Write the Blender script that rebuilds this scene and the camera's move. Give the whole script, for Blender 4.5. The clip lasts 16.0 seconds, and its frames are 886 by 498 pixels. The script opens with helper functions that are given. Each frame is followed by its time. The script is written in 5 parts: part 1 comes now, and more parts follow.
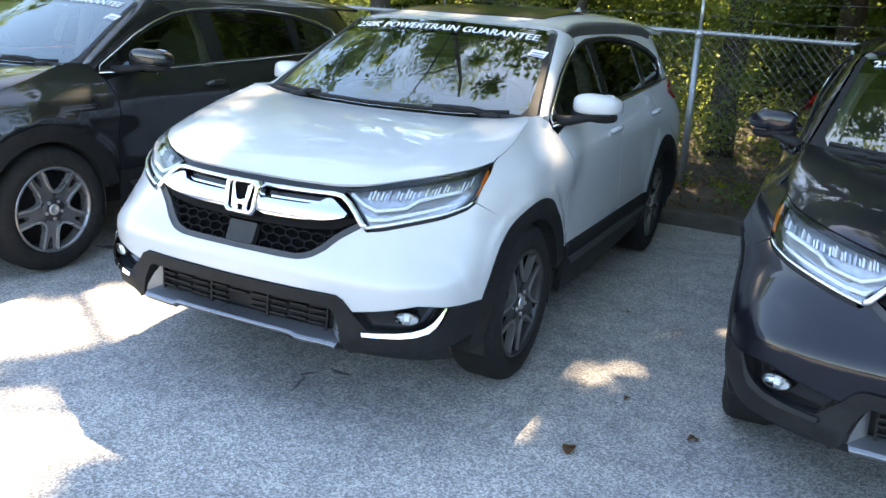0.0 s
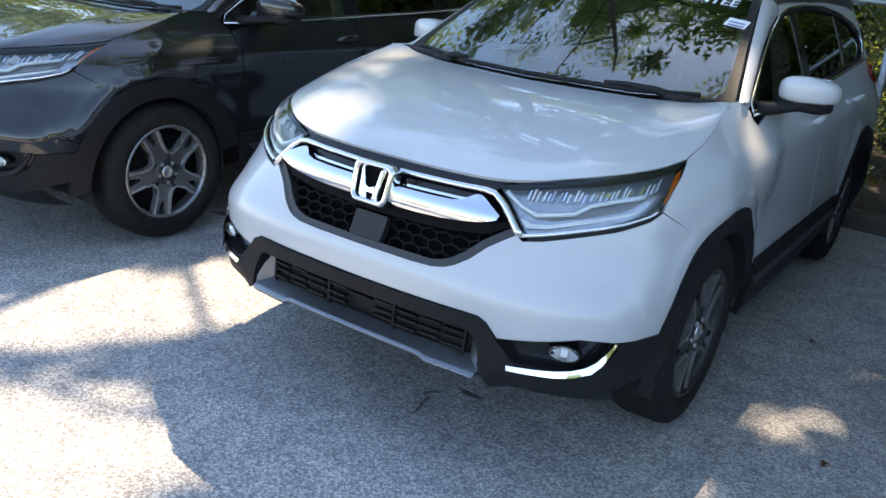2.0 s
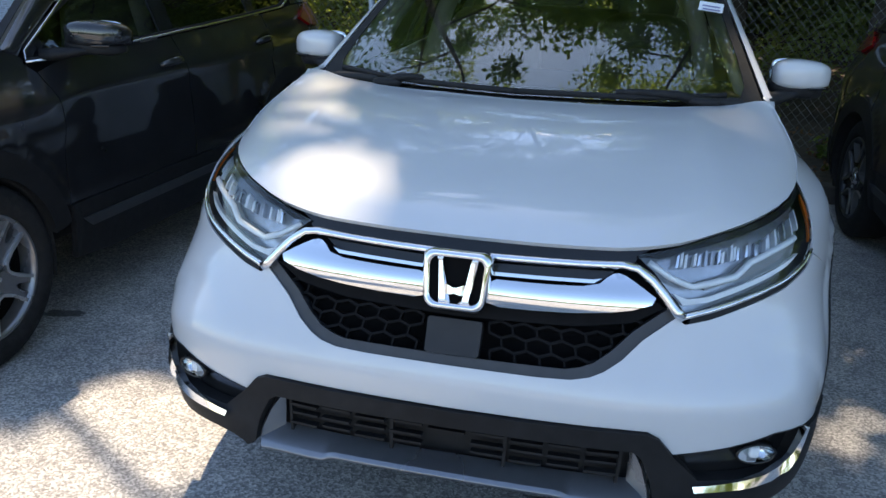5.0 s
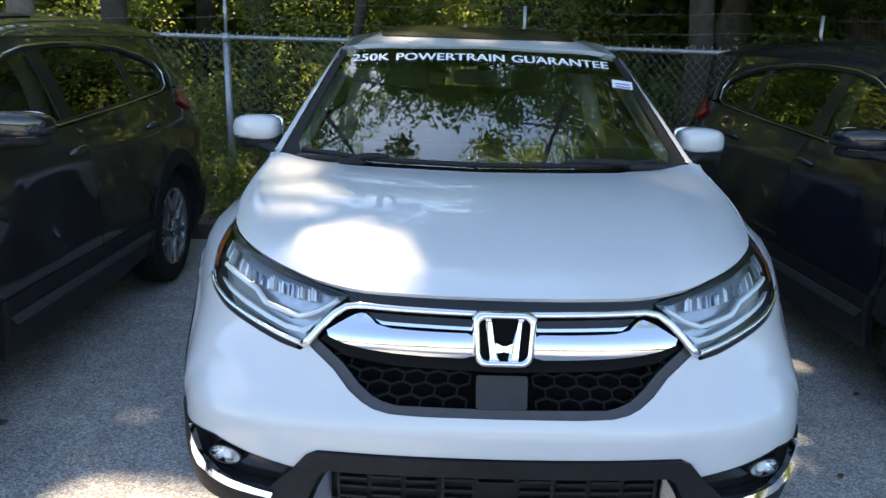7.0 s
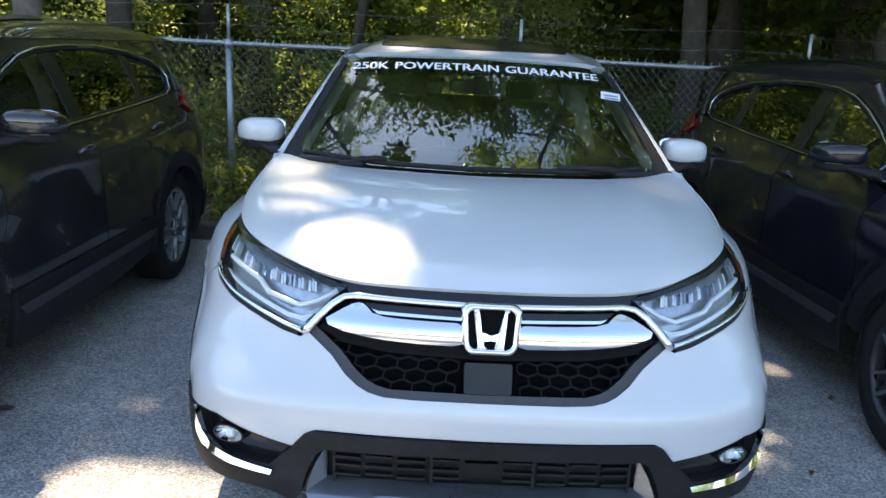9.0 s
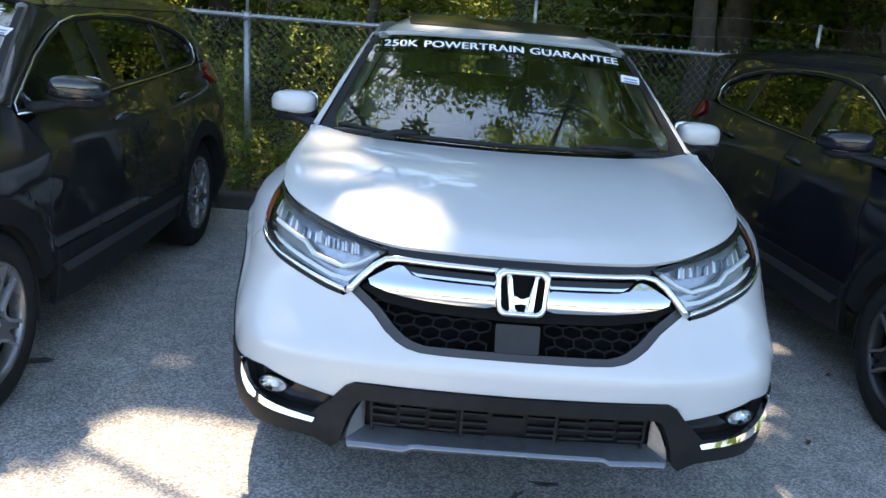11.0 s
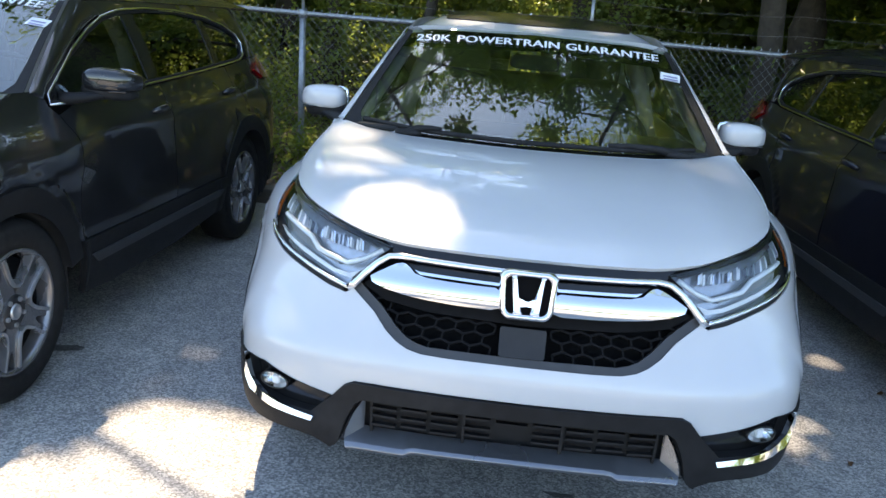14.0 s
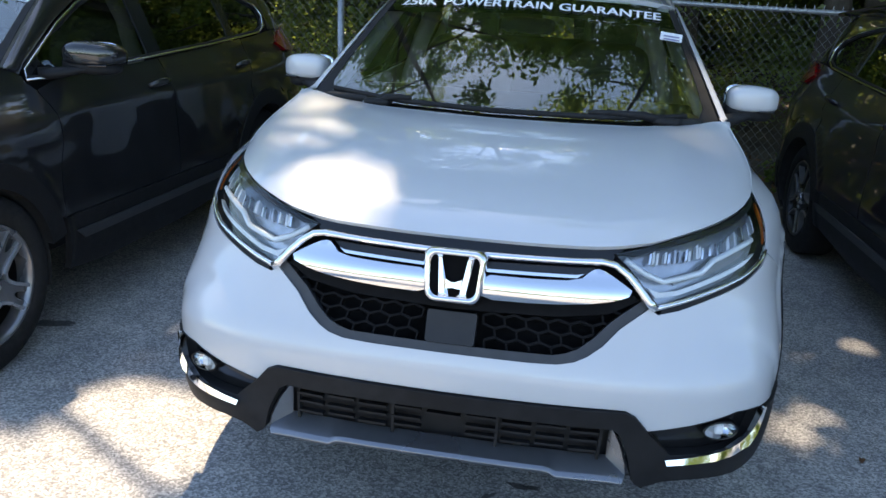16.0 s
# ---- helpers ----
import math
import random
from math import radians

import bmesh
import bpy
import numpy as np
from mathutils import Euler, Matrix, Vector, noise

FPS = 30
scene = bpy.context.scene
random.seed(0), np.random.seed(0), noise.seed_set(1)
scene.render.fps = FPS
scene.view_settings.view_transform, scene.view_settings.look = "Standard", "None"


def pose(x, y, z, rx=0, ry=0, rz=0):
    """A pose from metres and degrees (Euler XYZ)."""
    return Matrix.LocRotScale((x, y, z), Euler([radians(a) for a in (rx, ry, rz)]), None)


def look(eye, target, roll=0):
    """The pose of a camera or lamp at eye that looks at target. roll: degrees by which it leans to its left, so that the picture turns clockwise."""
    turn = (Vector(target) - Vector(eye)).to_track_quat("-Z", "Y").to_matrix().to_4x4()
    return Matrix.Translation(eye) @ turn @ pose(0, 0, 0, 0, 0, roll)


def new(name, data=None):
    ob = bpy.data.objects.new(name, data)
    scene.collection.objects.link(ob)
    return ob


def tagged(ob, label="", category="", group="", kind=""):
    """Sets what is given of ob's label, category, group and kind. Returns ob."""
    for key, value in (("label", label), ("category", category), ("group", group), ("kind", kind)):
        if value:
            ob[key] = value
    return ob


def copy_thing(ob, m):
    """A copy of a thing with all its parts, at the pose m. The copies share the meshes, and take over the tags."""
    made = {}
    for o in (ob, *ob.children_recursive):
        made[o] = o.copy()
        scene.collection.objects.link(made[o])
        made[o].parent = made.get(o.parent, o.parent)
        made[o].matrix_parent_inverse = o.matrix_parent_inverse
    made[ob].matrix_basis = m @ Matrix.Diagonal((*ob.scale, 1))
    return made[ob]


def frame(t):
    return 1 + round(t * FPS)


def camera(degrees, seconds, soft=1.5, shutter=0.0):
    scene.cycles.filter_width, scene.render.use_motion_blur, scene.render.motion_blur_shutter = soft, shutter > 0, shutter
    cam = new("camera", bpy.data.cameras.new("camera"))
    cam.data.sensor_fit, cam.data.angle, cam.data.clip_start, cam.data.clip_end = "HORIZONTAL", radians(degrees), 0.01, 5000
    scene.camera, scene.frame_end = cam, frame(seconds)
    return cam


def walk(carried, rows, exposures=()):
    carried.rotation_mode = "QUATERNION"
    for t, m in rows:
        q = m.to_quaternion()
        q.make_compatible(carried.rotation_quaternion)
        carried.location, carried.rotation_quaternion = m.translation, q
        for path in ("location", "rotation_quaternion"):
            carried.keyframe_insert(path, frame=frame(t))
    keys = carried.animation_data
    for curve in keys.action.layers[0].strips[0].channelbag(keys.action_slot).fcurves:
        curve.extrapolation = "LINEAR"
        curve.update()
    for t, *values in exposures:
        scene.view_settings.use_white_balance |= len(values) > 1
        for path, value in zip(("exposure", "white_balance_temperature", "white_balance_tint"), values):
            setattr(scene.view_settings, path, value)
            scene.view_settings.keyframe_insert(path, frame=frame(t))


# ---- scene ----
cam = camera(55.9, 16.0)
PATH = [
    (0, (2.152, -2.631, 1.669), (1.324, -0.898, 1.112), 3.9),
    (0.5, (1.971, -2.527, 1.666), (1.137, -0.784, 1.149), 5.6),
    (1, (1.841, -2.297, 1.632), (0.873, -0.642, 1.062), 5.3),
    (1.5, (1.76, -2.131, 1.634), (0.717, -0.547, 0.999), 4.8),
    (2, (1.684, -2.129, 1.623), (0.648, -0.553, 0.958), 5.9),
    (2.5, (1.503, -2.223, 1.632), (0.572, -0.586, 0.958), 5.0),
    (3, (1.301, -2.288, 1.64), (0.526, -0.578, 0.949), 4.5),
    (3.5, (1.054, -2.133, 1.601), (0.337, -0.429, 0.838), 4.6),
    (4, (0.827, -2.017, 1.611), (0.128, -0.312, 0.833), 3.6),
    (4.5, (0.579, -1.927, 1.617), (0.047, -0.13, 0.918), 3.0),
    (5, (0.368, -1.846, 1.619), (-0.041, -0.006, 0.951), 2.3),
    (5.2, (0.287, -1.79, 1.605), (-0.093, 0.059, 0.945), 1.7),
    (7.3, (-0.207, -2.116, 1.641), (-0.135, -0.175, 1.164), 2.1),
    (7.5, (-0.196, -2.14, 1.635), (-0.107, -0.199, 1.161), 2.2),
    (8, (-0.199, -2.187, 1.632), (-0.102, -0.245, 1.163), 2.2),
    (8.5, (-0.202, -2.199, 1.631), (-0.125, -0.257, 1.157), 2.7),
    (9, (-0.19, -2.235, 1.639), (-0.151, -0.291, 1.171), 3.0),
    (9.2, (-0.188, -2.244, 1.642), (-0.155, -0.299, 1.174), 2.9),
    (11.3, (-0.316, -2.425, 1.641), (-0.273, -0.494, 1.122), 5.1),
    (11.5, (-0.277, -2.413, 1.636), (-0.272, -0.473, 1.148), 4.4),
    (12, (-0.2, -2.388, 1.64), (-0.262, -0.444, 1.172), 3.9),
    (12.5, (-0.15, -2.374, 1.639), (-0.262, -0.435, 1.163), 4.1),
    (13, (-0.158, -2.36, 1.635), (-0.274, -0.421, 1.156), 4.0),
    (13.5, (-0.152, -2.344, 1.633), (-0.267, -0.41, 1.137), 4.9),
    (14, (-0.12, -2.328, 1.625), (-0.233, -0.402, 1.099), 5.0),
    (14.5, (-0.079, -2.248, 1.622), (-0.167, -0.327, 1.073), 5.0),
    (15, (-0.017, -2.098, 1.622), (-0.071, -0.174, 1.078), 5.0),
    (15.5, (0.11, -2.077, 1.616), (-0.028, -0.166, 1.042), 4.2),
    (16, (0.306, -2.098, 1.615), (-0.004, -0.216, 1.015), 3.3),
]
EXPOSURES = [(0.0, 2.47, 7600, 11), (0.5, 1.68, 7300, 11), (1.0, 1.55, 7300, 11), (1.5, 1.8, 7300, 11), (2.5, 1.6, 6950, 11), (3.0, 1.5, 6950, 11), (3.5, 1.36, 6900, 11), (4.0, 1.66, 6900, 11), (4.5, 1.47, 6900, 11), (5.0, 1.4, 6900, 11), (7.5, 1.80, 7050, 11), (9.0, 1.86, 7100, 11), (12.5, 1.93, 7250, 11), (14.5, 1.95, 7250, 11), (16.0, 1.62, 7000, 11)]
walk(cam, [(t, look(eye, target, roll)) for t, eye, target, roll in PATH], EXPOSURES)

from mathutils.geometry import delaunay_2d_cdt

# ---------------- world and sun ----------------
SUN = Vector((-0.19, 0.73, 1.0)).normalized()          # the way to the sun
world = bpy.data.worlds.new("world")
scene.world = world
world.use_nodes = True
wn = world.node_tree
sky = wn.nodes.new("ShaderNodeTexSky")
sky.sky_type = "NISHITA"
sky.sun_disc = False
sky.dust_density, sky.air_density, sky.ozone_density = 0.25, 1.0, 1.8
sky.sun_elevation = math.asin(SUN.z)
sky.sun_rotation = math.atan2(SUN.x, SUN.y)
wn.nodes["Background"].inputs["Strength"].default_value = 0.15
wn.links.new(sky.outputs[0], wn.nodes["Background"].inputs["Color"])
sun = new("sun", bpy.data.lights.new("sun", "SUN"))
sun.data.energy, sun.data.angle, sun.data.color = 3.7, radians(0.6), (1.0, 0.85, 0.66)
sun.matrix_world = look(SUN * 30, (0, 0, 0))

# ---------------- materials ----------------


def mat(name, colour, rough=0.5, metal=0.0, coat=0.0, grain=0.0, scale=20.0, bump=0.0, bump_scale=60.0, tint=0.0, spec=0.5, coat_ior=1.5):
    """A surface: base colour with blotches at two scales, gloss that varies with them, and fine relief."""
    m = bpy.data.materials.new(name)
    m.use_nodes = True
    nt, p = m.node_tree, m.node_tree.nodes["Principled BSDF"]
    p.inputs["Base Color"].default_value = (*colour, 1)
    p.inputs["Roughness"].default_value = rough
    p.inputs["Metallic"].default_value = metal
    p.inputs["Coat Weight"].default_value = coat
    p.inputs["Coat Roughness"].default_value = 0.02
    p.inputs["Coat IOR"].default_value = coat_ior
    p.inputs["Specular IOR Level"].default_value = spec
    co = nt.nodes.new("ShaderNodeTexCoord")
    if grain:
        a, b = nt.nodes.new("ShaderNodeTexNoise"), nt.nodes.new("ShaderNodeTexNoise")
        a.inputs["Scale"].default_value, a.inputs["Detail"].default_value = scale, 6
        b.inputs["Scale"].default_value, b.inputs["Detail"].default_value = scale / 9, 4
        add = nt.nodes.new("ShaderNodeMath")
        ramp = nt.nodes.new("ShaderNodeValToRGB")
        for n in (a, b):
            nt.links.new(co.outputs["Object"], n.inputs["Vector"])
        nt.links.new(a.outputs["Fac"], add.inputs[0])
        nt.links.new(b.outputs["Fac"], add.inputs[1])
        nt.links.new(add.outputs[0], ramp.inputs["Fac"])
        e = ramp.color_ramp.elements
        add.operation = "MULTIPLY_ADD"
        add.inputs[2].default_value = 0.0
        e[0].position, e[1].position = 0.12, 0.42
        e[0].color = (*[c * (1 - grain) for c in colour], 1)
        e[1].color = (*[min(1, c * (1 + grain) + tint) for c in colour], 1)
        nt.links.new(ramp.outputs["Color"], p.inputs["Base Color"])
        mr = nt.nodes.new("ShaderNodeMapRange")
        mr.inputs["To Min"].default_value, mr.inputs["To Max"].default_value = max(0, rough - 0.1), min(1, rough + 0.1)
        nt.links.new(b.outputs["Fac"], mr.inputs["Value"])
        nt.links.new(mr.outputs["Result"], p.inputs["Roughness"])
    if bump:
        n, bp = nt.nodes.new("ShaderNodeTexNoise"), nt.nodes.new("ShaderNodeBump")
        n.inputs["Scale"].default_value, n.inputs["Detail"].default_value = bump_scale, 5
        bp.inputs["Strength"].default_value, bp.inputs["Distance"].default_value = bump, 0.01
        nt.links.new(co.outputs["Object"], n.inputs["Vector"])
        nt.links.new(n.outputs["Fac"], bp.inputs["Height"])
        nt.links.new(bp.outputs["Normal"], p.inputs["Normal"])
    return m


def glass(name, colour, gloss=1.0, ior=1.95):
    """Clear or tinted pane: light passes straight, gloss follows Fresnel."""
    m = bpy.data.materials.new(name)
    m.use_nodes = True
    nt = m.node_tree
    nt.nodes.remove(nt.nodes["Principled BSDF"])
    tr, gl, mix, fr = (nt.nodes.new(k) for k in ("ShaderNodeBsdfTransparent", "ShaderNodeBsdfGlossy", "ShaderNodeMixShader", "ShaderNodeFresnel"))
    tr.inputs["Color"].default_value = (*colour, 1)
    gl.inputs["Roughness"].default_value = 0.0
    gl.inputs["Color"].default_value = (gloss * 0.9, gloss, gloss * 0.99, 1)
    fr.inputs["IOR"].default_value = ior
    nt.links.new(fr.outputs[0], mix.inputs[0])
    nt.links.new(tr.outputs[0], mix.inputs[1])
    nt.links.new(gl.outputs[0], mix.inputs[2])
    nt.links.new(mix.outputs[0], nt.nodes["Material Output"].inputs["Surface"])
    return m


WHITE = mat("white_paint", (0.575, 0.585, 0.60), 0.35, coat=1.0, grain=0.02, scale=8, bump=0.008, bump_scale=900)
# black paint; base and coat reflection raised to stand for veiling haze
HAZED_BLACK = mat("hazed_black_paint", (0.0115, 0.0115, 0.013), 0.4, coat=1.0, grain=0.35, scale=5, spec=0.15, coat_ior=1.7)
BLACK = mat("navy_paint", (0.009, 0.009, 0.015), 0.35, coat=1.0, grain=0.3, scale=6, spec=0.1)
RED = mat("red_paint", (0.45, 0.015, 0.012), 0.3, coat=1.0, grain=0.05, scale=6)
CHROME = mat("chrome", (0.86, 0.87, 0.89), 0.06, 1.0, grain=0.03, scale=4)
SILVER = mat("satin_silver", (0.24, 0.25, 0.27), 0.3, 0.8, grain=0.06, scale=30)
GREYRAIL = mat("satin_grey_rail", (0.24, 0.235, 0.23), 0.4, 0.6, grain=0.1, scale=20)
SATIN = mat("satin_wheel_paint", (0.25, 0.25, 0.26), 0.25, 0.7, grain=0.12, scale=30)
ALLOY = mat("machined_alloy", (0.60, 0.60, 0.61), 0.28, 0.8, grain=0.08, scale=40)
GUNMETAL = mat("gunmetal_paint", (0.06, 0.061, 0.065), 0.4, 0.6, grain=0.15, scale=20)
GRILLE = mat("grille_plastic", (0.009, 0.009, 0.0098), 0.6, grain=0.25, scale=25, spec=0.06)
CAVITY = mat("grille_cavity", (0.007, 0.007, 0.0075), 0.9, grain=0.3, scale=12, spec=0.05)
PLASTIC = mat("black_plastic", (0.016, 0.016, 0.017), 0.55, grain=0.3, scale=25, bump=0.1, bump_scale=600, spec=0.22)
GREYPLASTIC = mat("grey_plastic", (0.042, 0.044, 0.049), 0.5, grain=0.2, scale=20, bump=0.1, bump_scale=500)
SENSOR = mat("sensor_plastic", (0.022, 0.022, 0.024), 0.45, grain=0.15, scale=25, spec=0.35)
GLOSSBLACK = mat("gloss_black", (0.012, 0.012, 0.013), 0.18, grain=0.2, scale=15)
RUBBER = mat("tyre_rubber", (0.018, 0.018, 0.0185), 0.75, grain=0.4, scale=30, bump=0.3, bump_scale=250, spec=0.25)
DARK = mat("dark_cavity", (0.018, 0.018, 0.018), 0.85, grain=0.3, scale=12)
AMBER = mat("amber_reflector", (0.75, 0.16, 0.015), 0.15, coat=1.0, grain=0.15, scale=60)
TAILRED = mat("red_lamp_plastic", (0.28, 0.008, 0.008), 0.12, coat=1.0, grain=0.2, scale=40)
LAMPWHITE = mat("white_light_guide", (0.88, 0.9, 0.92), 0.25, grain=0.05, scale=60)
BUCKET = mat("lamp_bucket", (0.52, 0.54, 0.58), 0.22, 0.6, grain=0.2, scale=45)
BEIGE = mat("beige_trim", (0.30, 0.29, 0.265), 0.8, grain=0.1, scale=30, bump=0.2, bump_scale=300)
SEATM = mat("grey_leather", (0.035, 0.035, 0.034), 0.6, grain=0.15, scale=25, bump=0.2, bump_scale=200)
DASH = mat("dark_dashboard", (0.009, 0.009, 0.0095), 0.7, grain=0.2, scale=30, bump=0.2, bump_scale=400)
DECAL = mat("white_decal", (0.82, 0.83, 0.84), 0.5, grain=0.03, scale=40)
BANDM = mat("dark_shade_band", (0.004, 0.005, 0.006), 0.8, grain=0.2, scale=20, spec=0.0)
INK = mat("printed_ink", (0.25, 0.25, 0.42), 0.6, grain=0.1, scale=50)
GLASS = glass("windscreen_glass", (0.80, 0.86, 0.83), 1.0, 2.3)
TINTED = glass("tinted_glass", (0.30, 0.34, 0.33))
PRIVACY = glass("privacy_glass", (0.06, 0.07, 0.07))
LENS = glass("lamp_lens", (0.95, 0.96, 0.97), 1.0, 1.45)
GALV = mat("galvanised_steel", (0.40, 0.42, 0.45), 0.45, 0.7, grain=0.15, scale=30, bump=0.1, bump_scale=150)
WIRE = mat("chain_link_wire", (0.22, 0.225, 0.23), 0.5, 0.6, grain=0.2, scale=40)
RUSTY = mat("weathered_wire", (0.20, 0.19, 0.19), 0.55, 0.6, grain=0.3, scale=40)
BARK = mat("bark", (0.058, 0.048, 0.038), 0.9, grain=0.45, scale=9, bump=1.0, bump_scale=22)
POLEWOOD = mat("weathered_pole_wood", (0.23, 0.20, 0.17), 0.9, grain=0.35, scale=14, bump=0.8, bump_scale=30)
CONCRETE = mat("kerb_concrete", (0.095, 0.085, 0.072), 0.9, grain=0.35, scale=9, bump=0.5, bump_scale=90)
SOIL = mat("leaf_litter_soil", (0.075, 0.056, 0.038), 0.95, grain=0.5, scale=14, bump=1.0, bump_scale=30)


def leaf_material(name, dark, light, glow):
    """Leaves: each one a shade of its own, and light shines through them."""
    m = bpy.data.materials.new(name)
    m.use_nodes = True
    nt, p = m.node_tree, m.node_tree.nodes["Principled BSDF"]
    geo, ramp, tl, mix = (nt.nodes.new(k) for k in ("ShaderNodeNewGeometry", "ShaderNodeValToRGB", "ShaderNodeBsdfTranslucent", "ShaderNodeMixShader"))
    ramp.color_ramp.elements[0].color, ramp.color_ramp.elements[1].color = (*dark, 1), (*light, 1)
    nt.links.new(geo.outputs["Random Per Island"], ramp.inputs["Fac"])
    nt.links.new(ramp.outputs["Color"], p.inputs["Base Color"])
    p.inputs["Roughness"].default_value = 0.45
    tl.inputs["Color"].default_value = (*glow, 1)
    mix.inputs[0].default_value = 0.52
    nt.links.new(p.outputs[0], mix.inputs[1])
    nt.links.new(tl.outputs[0], mix.inputs[2])
    nt.links.new(mix.outputs[0], nt.nodes["Material Output"].inputs["Surface"])
    return m


LEAF = leaf_material("leaf", (0.035, 0.065, 0.018), (0.12, 0.17, 0.045), (0.33, 0.43, 0.09))
LEAF2 = leaf_material("leaf_bright", (0.05, 0.09, 0.02), (0.14, 0.19, 0.045), (0.42, 0.50, 0.09))
WEED = leaf_material("weed_leaf", (0.03, 0.06, 0.015), (0.09, 0.14, 0.035), (0.25, 0.32, 0.06))
LITTER = leaf_material("dry_leaf", (0.10, 0.05, 0.025), (0.26, 0.15, 0.08), (0.2, 0.1, 0.04))


def asphalt():
    m = bpy.data.materials.new("asphalt")
    m.use_nodes = True
    nt, p = m.node_tree, m.node_tree.nodes["Principled BSDF"]
    L = nt.links.new
    co = nt.nodes.new("ShaderNodeTexCoord")

    def tex(kind, scale, **more):
        n = nt.nodes.new(kind)
        n.inputs["Scale"].default_value = scale
        for k, v in more.items():
            n.inputs[k].default_value = v
        L(co.outputs["Object"], n.inputs["Vector"])
        return n

    stones = tex("ShaderNodeTexVoronoi", 135.0)
    fine = tex("ShaderNodeTexNoise", 330.0, Detail=3.0)
    blot = tex("ShaderNodeTexNoise", 1.3, Detail=7.0)
    patchy = tex("ShaderNodeTexNoise", 7.0, Detail=6.0)
    ramp = nt.nodes.new("ShaderNodeValToRGB")
    e = ramp.color_ramp.elements
    e[0].position, e[0].color = 0.05, (0.12, 0.121, 0.125, 1)
    e[1].position, e[1].color = 0.95, (0.74, 0.73, 0.71, 1)
    mid = e.new(0.5)
    mid.color = (0.335, 0.331, 0.326, 1)
    sep = nt.nodes.new("ShaderNodeSeparateColor")
    L(stones.outputs["Color"], sep.inputs[0])
    add = nt.nodes.new("ShaderNodeMath")
    add.operation = "MULTIPLY_ADD"
    L(fine.outputs["Fac"], add.inputs[0])
    add.inputs[1].default_value = 0.5
    half = nt.nodes.new("ShaderNodeMath")
    half.operation = "MULTIPLY"
    half.inputs[1].default_value = 0.62
    L(sep.outputs[0], half.inputs[0])
    L(half.outputs[0], add.inputs[2])
    L(add.outputs[0], ramp.inputs["Fac"])
    mx = nt.nodes.new("ShaderNodeMix")
    mx.data_type, mx.blend_type = "RGBA", "MULTIPLY"
    mx.inputs[0].default_value = 1.0
    tone = nt.nodes.new("ShaderNodeValToRGB")
    tone.color_ramp.elements[0].position, tone.color_ramp.elements[0].color = 0.3, (0.62, 0.62, 0.64, 1)
    tone.color_ramp.elements[1].position, tone.color_ramp.elements[1].color = 0.65, (1.1, 1.08, 1.04, 1)
    sm = nt.nodes.new("ShaderNodeMath")
    sm.operation = "MULTIPLY_ADD"
    sm.inputs[1].default_value = 0.5
    hm = nt.nodes.new("ShaderNodeMath")
    hm.operation = "MULTIPLY"
    hm.inputs[1].default_value = 0.5
    L(patchy.outputs["Fac"], hm.inputs[0])
    L(blot.outputs["Fac"], sm.inputs[0])
    L(hm.outputs[0], sm.inputs[2])
    L(sm.outputs[0], tone.inputs["Fac"])
    L(ramp.outputs["Color"], mx.inputs[6])
    L(tone.outputs["Color"], mx.inputs[7])
    L(mx.outputs[2], p.inputs["Base Color"])
    p.inputs["Roughness"].default_value = 0.85
    bp = nt.nodes.new("ShaderNodeBump")
    bp.inputs["Strength"].default_value, bp.inputs["Distance"].default_value = 0.45, 0.004
    L(stones.outputs["Distance"], bp.inputs["Height"])
    L(bp.outputs["Normal"], p.inputs["Normal"])
    return m


ASPHALT = asphalt()
STAIN = mat("oily_asphalt", (0.10, 0.098, 0.098), 0.6, grain=0.5, scale=120, bump=0.6, bump_scale=220)

# ---------------- mesh helpers ----------------


def part(name, bm, material, parent=None, label="", smooth=False):
    me = bm
    if isinstance(bm, bmesh.types.BMesh):
        me = bpy.data.meshes.new(name)
        bm.to_mesh(me)
        bm.free()
    if smooth:
        me.shade_smooth()
    ob = new(name, me)
    me.materials.clear()
    me.materials.append(material)
    if parent:
        ob.parent = parent
    return tagged(ob, label)


def shadowless(ob):
    ob.visible_shadow = False
    return ob


def soft_table(zs, vs, sigma):
    """A smooth curve through bends."""
    g = np.linspace(0, 2, 801)
    k = np.exp(-0.5 * (np.arange(-60, 61) * 0.0025 / sigma) ** 2)
    k /= k.sum()
    v = np.convolve(np.pad(np.interp(g, zs, vs), 60, mode="edge"), k, "valid")
    return lambda z: float(np.interp(z, g, v))


def lerp_table(xs, *cols):
    return lambda x: [float(np.interp(x, xs, c)) for c in cols]


def sstep(a, b, x):
    t = min(max((x - a) / (b - a), 0.0), 1.0)
    return t * t * (3 - 2 * t)


def chaikin(pts, rounds=2, closed=True):
    for _ in range(rounds):
        out, n = [], len(pts)
        for i in range(n if closed else n - 1):
            (ax, ay), (bx, by) = pts[i], pts[(i + 1) % n]
            out += [(ax * 0.75 + bx * 0.25, ay * 0.75 + by * 0.25), (ax * 0.25 + bx * 0.75, ay * 0.25 + by * 0.75)]
        pts = out if closed else [pts[0], *out, pts[-1]]
    return pts


def normal_at(surf, u, v, h=1e-3):
    du = surf(u + h, v) - surf(u - h, v)
    dv = surf(u, v + h) - surf(u, v - h)
    n = du.cross(dv)
    return n.normalized() if n.length > 1e-12 else Vector((0, -1, 0))


def in_poly(x, y, poly):
    c = False
    for i in range(len(poly)):
        (ax, ay), (bx, by) = poly[i - 1], poly[i]
        if (ay > y) != (by > y) and x < (bx - ax) * (y - ay) / (by - ay) + ax:
            c = not c
    return c


